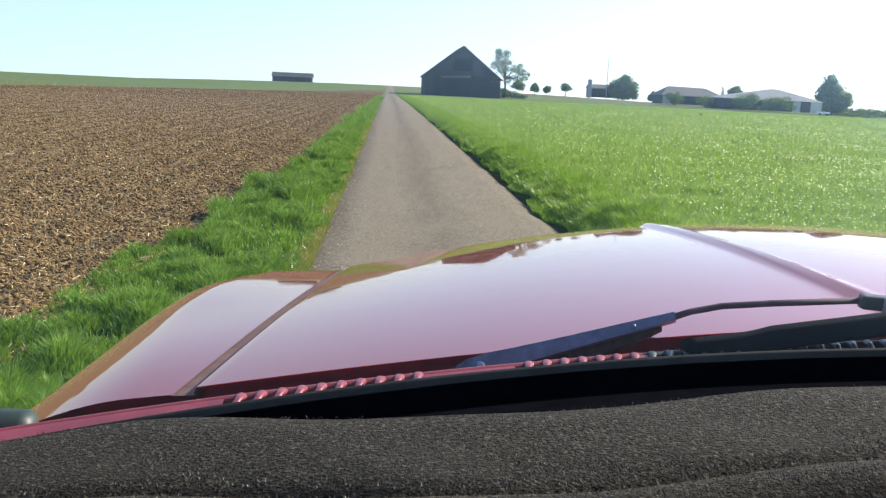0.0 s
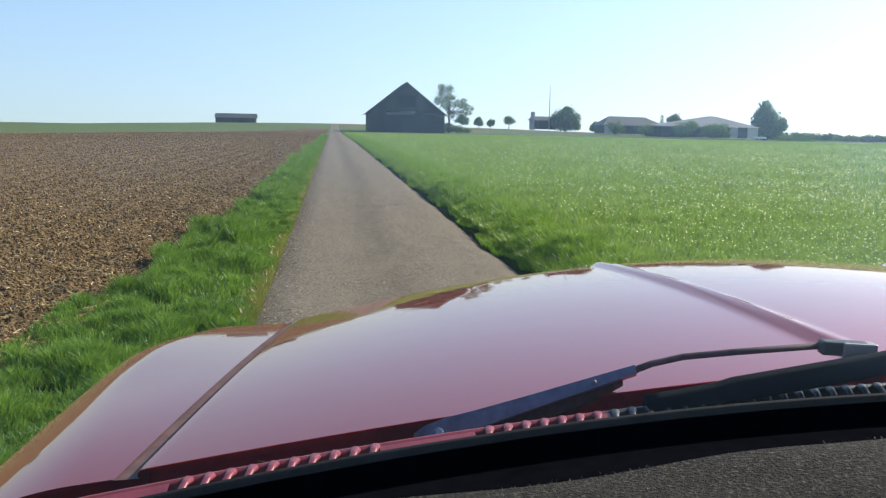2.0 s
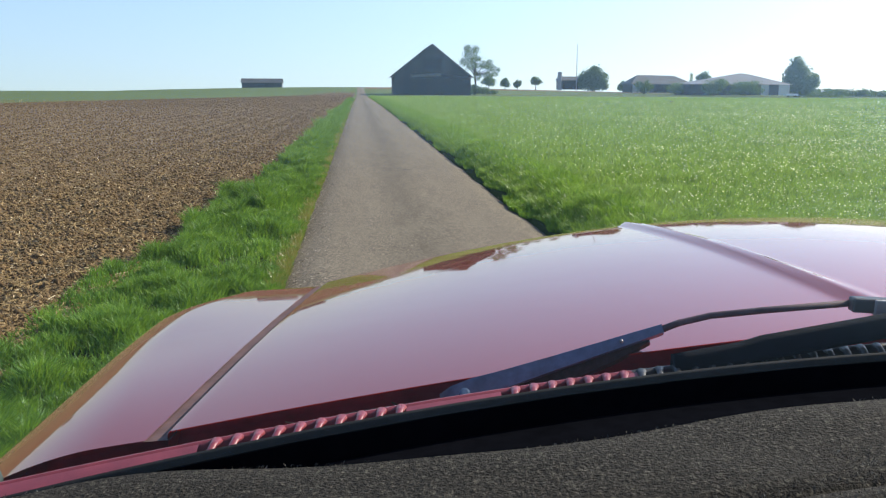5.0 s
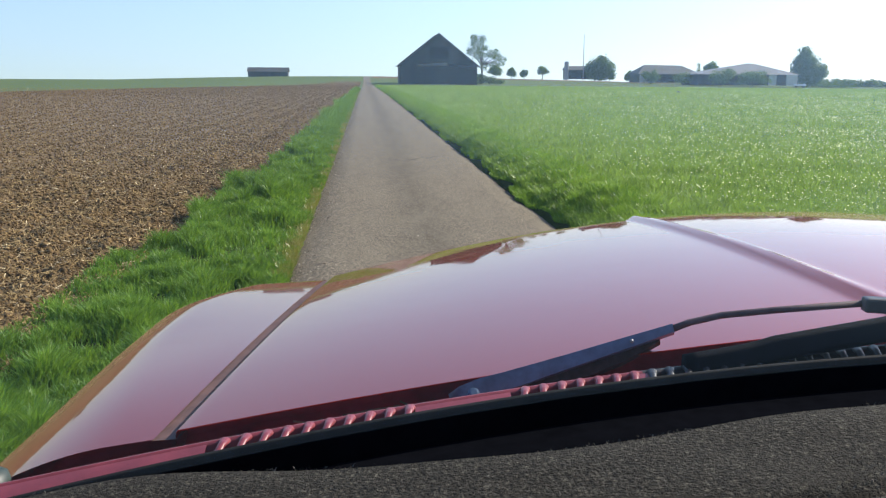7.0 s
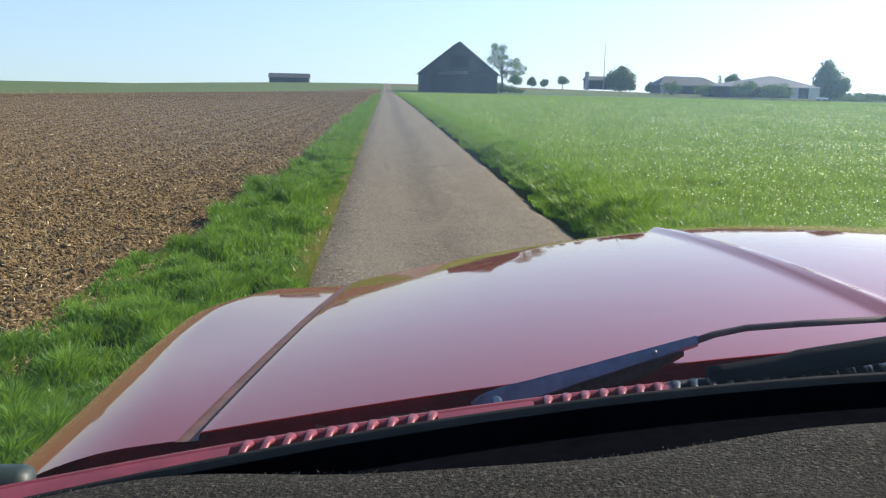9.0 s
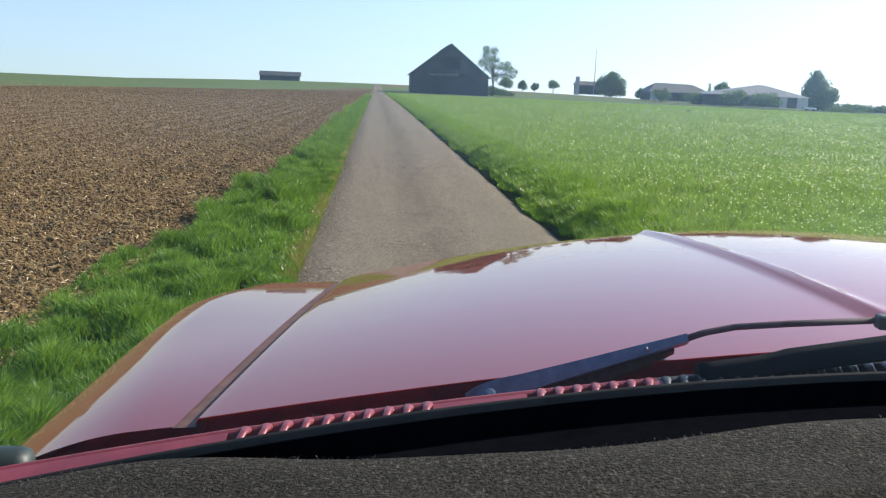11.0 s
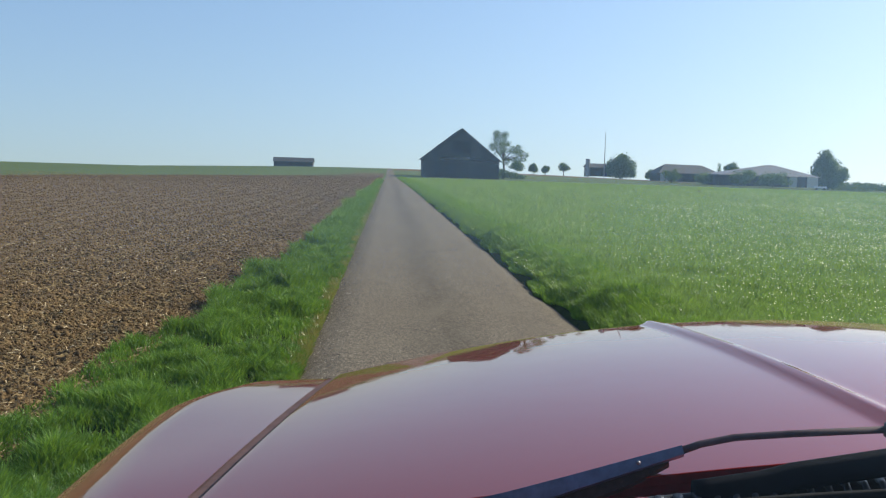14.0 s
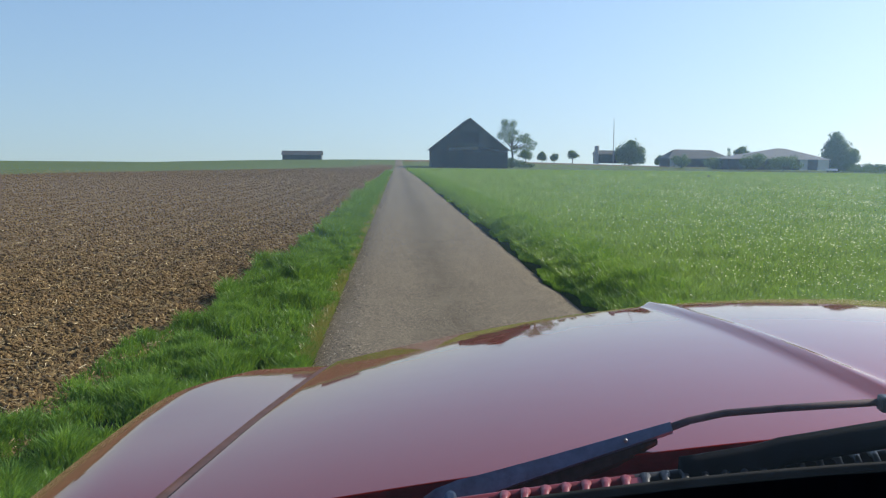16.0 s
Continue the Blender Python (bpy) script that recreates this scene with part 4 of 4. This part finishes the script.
# ---- far things ----
def at_ground(x, y):
    return float(land(np.array([x]), np.array([y]))[0])


def leaf_cloud(blobs, count, size, r):
    """Small leaf quads, thickest near the skin of overlapping clumps."""
    w = np.array([b[3] * b[4] * b[5] for b in blobs]) ** (2 / 3)
    pick = r.choice(len(blobs), count, p=w / w.sum())
    b = np.array(blobs)[pick]
    d = r.normal(size=(count, 3))
    d /= np.linalg.norm(d, axis=1)[:, None]
    rad = r.uniform(0.25, 1.0, count) ** 0.5 * (1 + 0.22 * r.normal(size=count))
    c = b[:, :3] + d * rad[:, None] * b[:, 3:6]
    n = r.normal(size=(count, 3))
    a = np.cross(d, n)
    a /= np.linalg.norm(a, axis=1)[:, None] + 1e-9
    t = np.cross(a, n)
    t /= np.linalg.norm(t, axis=1)[:, None] + 1e-9
    s = size * r.uniform(0.5, 1.4, count)[:, None]
    v = np.stack([c - a * s * 0.5, c + t * s * 0.32, c + a * s * 0.6, c - t * s * 0.32], 1)
    return v.reshape(-1, 3), np.arange(4 * count).reshape(-1, 4)


def tree(name, x, y, blobs, trunk, count, size, label, seed, category="tree", group="", limbs=True):
    """blobs: (dx, dy, dz, rx, ry, rz) over the foot of the tree; trunk: (height, radius)."""
    r = np.random.default_rng(seed)
    z = at_ground(x, y) - 0.1
    t = empty(name, label, category, (x, y, z), 0, group)
    bm = bmesh.new()
    h, rad = trunk
    tube(bm, [(0, 0, 0), (rad * 0.5, 0, h * 0.4), (-rad * 0.4, rad * 0.3, h)], [rad * 1.25, rad * 0.9, rad * 0.55], 8)
    if limbs:
        for b in blobs:
            c = Vector(b[:3])
            p0 = Vector((0, 0, h * 0.75))
            mid = p0.lerp(c, 0.55) + Vector((r.normal() * 0.15, r.normal() * 0.15, 0.2))
            tube(bm, [p0, mid, c + Vector((0, 0, b[5] * 0.35))], [rad * 0.5, rad * 0.32, rad * 0.1], 6)
    part("trunk", bm, "bark", t, "", True)
    v, f = leaf_cloud(blobs, count, size, r)
    from_arrays("crown", v, f, "leaves", t)
    return t


def ball(w, h, base, seed, n=7):
    """Clumps that make a rounded, uneven crown w wide and h high over base."""
    r = np.random.default_rng(seed)
    out = [(0, 0, base + h * 0.5, w * 0.34, w * 0.34, h * 0.36)]
    for i in range(n):
        a = 2 * math.pi * i / n + r.uniform(-0.3, 0.3)
        q = r.uniform(0.16, 0.30) * w
        out.append((q * math.cos(a), q * math.sin(a), base + h * r.uniform(0.28, 0.78), w * r.uniform(0.15, 0.24), w * r.uniform(0.15, 0.24), h * r.uniform(0.15, 0.25)))
    return out


# the barn beside the lane
BX, BY = 18.9, 245.0
bz = at_ground(BX, BY) - 0.1
barn = empty("barn", "old dark timber barn with gabled roof and pale canopy", "barn", (BX, BY, bz))
W2, EAVE, PEAK, LEN = 9.6, 5.4, 13.0, 22.0
x = -W2
i = 0
while x < W2 - 0.1:
    wd = 0.63
    hh = EAVE + (PEAK - EAVE) * (1 - abs(x + wd / 2) / W2) - 0.02
    bm = bmesh.new()
    box(bm, x + 0.012, x + wd - 0.012, -0.05 + 0.02 * (i % 3), 0.06, 0.0, hh)
    part("plank", bm, "old_boards", barn)
    x += wd
    i += 1
bm = bmesh.new()
f = bm.faces.new([bm.verts.new(v) for v in ((-W2, 0.08, 0), (W2, 0.08, 0), (W2, 0.08, EAVE), (0, 0.08, PEAK), (-W2, 0.08, EAVE))])
bmesh.ops.solidify(bm, geom=[f], thickness=-0.1)
part("gable_wall", bm, "old_boards", barn)
for s in (-1, 1):
    bm = bmesh.new()
    box(bm, s * W2 - 0.1, s * W2 + 0.1, 0.2, LEN, 0.0, EAVE, 0.0)
    part("wall", bm, "old_boards", barn)
    bm = bmesh.new()
    sl = (PEAK - EAVE) / W2
    a = (s * (W2 + 1.0), EAVE - sl * 1.0)
    vs = [(a[0], -0.9, a[1]), (0, -0.9, PEAK), (0, LEN + 0.6, PEAK), (a[0], LEN + 0.6, a[1])]
    f = bm.faces.new([bm.verts.new(v) for v in vs])
    bmesh.ops.solidify(bm, geom=[f], thickness=0.28 * s)
    part("roof", bm, "roof_tile", barn, "weathered brown tiled roof slope")
    bm = bmesh.new()
    tube(bm, [(a[0], -0.95, a[1] - 0.12), (0, -0.95, PEAK - 0.12)], 0.14, 4)
    part("bargeboard", bm, "old_boards", barn)
bm = bmesh.new()
box(bm, -W2, W2, LEN - 0.1, LEN, 0, EAVE)
part("wall", bm, "old_boards", barn)
bm = bmesh.new()
vs = [(-5.4, -1.9, 4.60), (2.2, -1.9, 4.85), (2.2, -0.1, 5.60), (-5.4, -0.1, 5.25)]
f = bm.faces.new([bm.verts.new(v) for v in vs])
bmesh.ops.solidify(bm, geom=[f], thickness=0.18)
part("canopy", bm, "weathered_sheet", barn, "pale weathered sloping canopy across the gable")
bm = bmesh.new()
vs = [(2.3, -1.9, 4.70), (9.9, -1.9, 3.95), (9.9, -0.1, 4.7), (2.3, -0.1, 5.45)]
f = bm.faces.new([bm.verts.new(v) for v in vs])
bmesh.ops.solidify(bm, geom=[f], thickness=0.18)
part("canopy", bm, "roof_tile", barn, "dark sagging half of the canopy")
bm = bmesh.new()
box(bm, 2.3, 9.8, -1.75, -1.6, 0.0, 3.9)
part("lean_to_wall", bm, "old_boards", barn, "dark boarded front below the canopy")
# closed near-black panel that darkens the middle of the gable
bm = bmesh.new()
box(bm, -2.4, 2.4, -0.12, -0.04, 6.6, 9.6, 0.02)
part("gable_panel", bm, "matt_black", barn, "flat near-black panel on the middle of the gable")
for xp in (-5.2, -1.4, 2.0):
    bm = bmesh.new()
    box(bm, xp - 0.13, xp + 0.13, -1.85, -1.6, 0, 4.6)
    part("post", bm, "old_boards", barn)
for x0, x1 in ((-3.9, -0.9), (-0.85, 2.1)):
    bm = bmesh.new()
    box(bm, x0, x1, -0.14, -0.06, 0.1, 4.0, 0.02)
    part("door", bm, "old_boards", barn, "tall closed plank door")

tree("field_tree", 31.5, 257.0, [(-1.2, 0, 10.6, 2.2, 2.2, 2.4), (-2.2, 0, 12.4, 1.1, 1.1, 1.0), (0.3, 0, 12.2, 0.9, 0.9, 1.1), (0.9, 0, 9.6, 0.9, 0.9, 0.8), (4.0, 0, 8.9, 0.8, 0.8, 0.7), (6.3, 0, 6.8, 0.7, 0.7, 0.6), (-0.8, 0.5, 7.9, 2.0, 2.0, 1.7), (-3.2, 0, 8.8, 1.1, 1.1, 1.2), (2.6, 0, 8.0, 1.8, 1.8, 1.3), (4.4, 0, 7.2, 1.5, 1.5, 1.2), (3.4, 0, 5.4, 1.6, 1.6, 1.1), (0.6, 0, 5.2, 1.3, 1.3, 1.5), (5.4, 0, 5.6, 1.0, 1.0, 0.7)], (7.0, 0.30), 6200, 0.27, "airy green tree with split leaning crown beside the barn", 3)
tree("bush", 33.5, 256.0, [(-3, 0, 1.5, 2.4, 1.2, 1.5), (0.0, 0, 1.2, 2.2, 1.2, 1.0), (2.6, 0, 0.8, 1.6, 1.0, 0.6)], (0.8, 0.1), 1500, 0.4, "low dense green bush at the foot of the barn tree", 4, "bush")
for x, w, h, seed in ((63.0, 7.0, 5.6, 5), (71.1, 4.6, 4.8, 6), (77.2, 3.9, 4.1, 7)):
    tree("orchard_tree", x, 460.0, ball(w * 1.2, h * 1.05, h * 0.16, seed, 9), (h * 0.45, 0.16), 2600, 0.5, "small round orchard tree on the skyline", seed, group="trees on the skyline")
tree("orchard_tree", 86.2, 460.0, ball(6.8, 5.4, 1.7, 8, 9), (4.2, 0.22), 1900, 0.5, "taller orchard tree with spreading uneven crown on the skyline", 8, group="trees on the skyline")

# the long shed on the skyline
sz = at_ground(-44.5, 445) - 0.4
shed = empty("field_shed", "long low open-sided dark timber shed on the skyline", "shed", (-44.5, 445, sz))
base = 1.1 - sz - 0.7
for k in range(12):
    bm = bmesh.new()
    box(bm, -9.0 + 1.5 * k + 0.02, -9.0 + 1.5 * (k + 1) - 0.02, 0, 0.1, 0, base + 3.0)
    part("board", bm, "hazed_boards", shed)
bm = bmesh.new()
box(bm, -9.0, 9.0, 6, 6.1, 0, base + 3.4)
part("wall", bm, "hazed_boards", shed)
for s in (-1, 1):
    bm = bmesh.new()
    box(bm, s * 9.0 - 0.08, s * 9.0 + 0.08, 0.1, 6, 0, base + 3.2)
    part("wall", bm, "hazed_boards", shed)
bm = bmesh.new()
f = bm.faces.new([bm.verts.new(v) for v in ((-9.5, -0.8, base + 3.0), (9.5, -0.8, base + 3.0), (9.5, 3, base + 5.0), (-9.5, 3, base + 5.0))])
g2 = bm.faces.new([bm.verts.new(v) for v in ((-9.5, 3, base + 5.0), (9.5, 3, base + 5.0), (9.5, 6.8, base + 3.0), (-9.5, 6.8, base + 3.0))])
bmesh.ops.solidify(bm, geom=[f, g2], thickness=0.25)
part("roof", bm, "pale_roof", shed, "pale grey sheet roof")


def farm_house(name, label, x, y, wide, deep, wall_h, ridge_h, hip, material, roof, lift=0.0, rz=0.0, windows=()):
    """A building with its ridge along x; hip: how far the ridge ends draw in."""
    z = at_ground(x, y) - 0.3 + lift
    t = empty(name, label, "farm building", (x, y, z), rz, "farm buildings")
    for x0, x1, y0, y1 in ((-wide / 2, wide / 2, 0, 0.2), (-wide / 2, wide / 2, deep - 0.2, deep), (-wide / 2, -wide / 2 + 0.2, 0.2, deep - 0.2), (wide / 2 - 0.2, wide / 2, 0.2, deep - 0.2)):
        bm = bmesh.new()
        box(bm, x0, x1, y0, y1, 0, wall_h)
        part("wall", bm, material, t)
    bm = bmesh.new()
    o = 0.7
    e = [bm.verts.new(v) for v in ((-wide / 2 - o, -o, wall_h - 0.2), (wide / 2 + o, -o, wall_h - 0.2), (wide / 2 + o, deep + o, wall_h - 0.2), (-wide / 2 - o, deep + o, wall_h - 0.2))]
    r0, r1 = bm.verts.new((-wide / 2 - o + hip[0], deep / 2, ridge_h)), bm.verts.new((wide / 2 + o - hip[1], deep / 2, ridge_h - hip[2]))
    for q in ((e[0], e[1], r1, r0), (e[2], e[3], r0, r1), (e[1], e[2], r1), (e[3], e[0], r0), (e[3], e[2], e[1], e[0])):
        bm.faces.new(q)
    part("roof", bm, roof, t)
    for x0, x1, z0, z1, mat, nm in windows:
        bm = bmesh.new()
        box(bm, x0, x1, -0.08, -0.005, z0, z1, 0.02)
        part(nm, bm, mat, t)
    return t


farm_house("farm_barn", "low farm barn with brown hipped roof", 101.5, 312, 20.5, 12, 3.0, 5.9, (4.0, 5.0, 0.2), "old_boards", "grey_roof", 0.9, 0, ((-10.2, -7.2, 0, 2.7, "render_wall", "wall_panel"), (-6, -3, 0, 2.6, "black_plastic", "door"), (2, 6, 0.8, 2.2, "window_glass", "window")))
farm_house("farm_barn", "long farm hall with pale sheet roof and rendered end", 122.5, 297, 33.0, 16, 3.6, 7.1, (20.0, 12.0, 0.2), "old_boards", "pale_roof", 0.7, 0, ((6.8, 9.4, 0, 3.3, "render_wall", "wall_panel"), (9.6, 12.6, 0, 3.0, "black_plastic", "gateway"), (12.7, 16.4, 0, 3.4, "render_wall", "wall_panel")))
farm_house("outbuilding", "small dark outbuilding beside the mast", 94.6, 420, 10.5, 6, 4.2, 5.8, (0.8, 0.8, 0.0), "old_boards", "grey_roof", 0.9)
bm = bmesh.new()
bmesh.ops.create_cone(bm, cap_ends=True, segments=20, radius1=1.0, radius2=1.0, depth=8.0)
bm.transform(Matrix.Translation((89.6, 420, at_ground(89.6, 420) + 4.2)))
silo = link_mesh("silo", bm, "galvanised")
tagged(silo, "narrow upright grey farm silo", "silo")
mz = at_ground(96.7, 418)
bm = bmesh.new()
tube(bm, [(96.7, 418, mz - 0.1), (96.7, 418, mz + 12), (96.7, 418, mz + 20.5)], [0.22, 0.17, 0.09], 8)
tagged(link_mesh("mast", bm, "galvanised"), "tall thin metal mast", "mast")
tree("farm_tree", 104.0, 418.0, [(0, 0, 6.6, 5.2, 4, 3.6), (-3.6, 0, 5.0, 3.2, 3, 3.4), (3.6, 0, 5.2, 3.6, 3, 3.8), (1.0, 0, 9.2, 2.4, 2.2, 2.2), (5.4, 0, 2.6, 1.8, 2, 2.0), (-0.5, 0, 2.6, 5, 3, 2.2)], (4.0, 0.4), 7000, 0.75, "dense broad green farm tree", 12, group="farm trees")
tree("farm_tree", 117.8, 418.0, ball(5.2, 5.0, 0.2, 13), (2.0, 0.15), 2600, 0.6, "small rounded green tree by the farm", 13, group="farm trees")
tree("farm_tree", 149.0, 312.0, [(-0.8, 0, 11.0, 2.2, 2.2, 2.4), (-1.4, 0, 9.0, 2.8, 2.5, 2.6), (-2.2, 0, 6.6, 3.4, 3, 3.2), (1.0, 0, 7.6, 3.0, 3, 3.0), (-1.5, 0, 3.2, 4.0, 3, 3.0), (2.0, 0, 3.4, 3.6, 3, 2.8), (5.0, 0, 5.0, 2.3, 2, 3.0)], (5.0, 0.45), 8000, 0.75, "tall dense rounded green tree at the end of the farm", 14, group="farm trees")
tree("farm_tree", 122.6, 330.0, ball(5.6, 5.2, 3.6, 15), (4.0, 0.25), 2400, 0.6, "green treetop showing above the farm roofs", 15, group="farm trees")
tree("farm_tree", 116.0, 325.0, [(0, 0, 6.2, 0.7, 0.7, 1.6), (0, 0, 4.2, 1.1, 1.1, 1.6)], (4.5, 0.15), 350, 0.35, "small pointed conifer above the farm roofs", 16, group="farm trees")
tree("farm_bush", 157.5, 318.0, [(0, 0, 1.0, 4, 2, 1.2), (4, 0, 0.7, 4, 2, 0.8), (9, 0, 0.5, 3, 2, 0.6)], (0.6, 0.1), 900, 0.5, "low green hedge beside the farm tree", 17, "bush")
tree("field_tree", -128.0, 300.0, ball(8.0, 7.0, 0.8, 18), (3.0, 0.3), 1800, 0.5, "round green tree standing far off over the soil", 18)

# far woods on the right
r = np.random.default_rng(23)
bl = []
for k in range(46):
    x = 300 + k * 4.2
    y = 600 + r.uniform(-10, 10)
    hgt = 3.6 + 1.6 * r.uniform() + 0.8 * math.sin(k * 0.4)
    bl.append((x, y, at_ground(x, y) + hgt * 0.4, 5.2, 3, hgt * 0.6))
v, f = leaf_cloud(bl, 22000, 1.3, r)
tagged(from_arrays("far_woods", v, f, "leaves"), "distant dark green strip of woodland", "woods", kind="stuff")

# a white trailer standing before the hall
tz = at_ground(137.0, 292)
trailer = empty("farm_trailer", "small white flat farm trailer parked by the hall", "trailer", (137.0, 292, tz))
bm = bmesh.new()
box(bm, -2.1, 2.1, -0.9, 0.9, 0.55, 1.15, 0.06)
part("body", bm, "white_paint", trailer)
for xw in (-1.2, 1.2):
    bm = bmesh.new()
    bmesh.ops.create_cone(bm, cap_ends=True, segments=16, radius1=0.35, radius2=0.35, depth=0.2)
    bm.transform(Matrix.Translation((xw, -0.85, 0.35)) @ Euler((radians(90), 0, 0)).to_matrix().to_4x4())
    part("wheel", bm, "tyre", trailer)

# shrubs before the farm buildings and a molehill in the crop
tree("farm_bush", 93.5, 306.0, ball(7.0, 4.6, 0.0, 31), (1.2, 0.15), 1500, 0.5, "tall dark green shrub against the farm barn", 31, "bush", "farm shrubs")
tree("farm_bush", 104.0, 305.0, ball(9.0, 4.6, 0.0, 32), (1.0, 0.15), 1800, 0.5, "wide dark green shrub against the farm barn", 32, "bush", "farm shrubs")
tree("farm_bush", 112.0, 293.0, ball(10.0, 6.0, 0.0, 33), (1.4, 0.15), 2400, 0.5, "rounded dark green shrub between the farm buildings", 33, "bush", "farm shrubs")
tree("farm_bush", 121.5, 291.0, ball(12.0, 5.6, 0.0, 34, 10), (1.4, 0.15), 2800, 0.5, "broad dark green shrub hiding the wall of the farm hall", 34, "bush", "farm shrubs")
bm = bmesh.new()
bmesh.ops.create_icosphere(bm, subdivisions=3, radius=1.0)
mr = random.Random(5)
for v in bm.verts:
    k = 1 + mr.uniform(-0.12, 0.12)
    v.co = Vector((v.co.x * 0.15 * k, v.co.y * 0.14 * k, v.co.z * 0.13 * k))
mx0, my0 = 29.6, 88.0
bm.transform(Matrix.Translation((mx0, my0, at_ground(mx0, my0) + 0.07)))
tagged(link_mesh("molehill", bm, "bark"), "small dark brown molehill standing in the crop", "molehill")
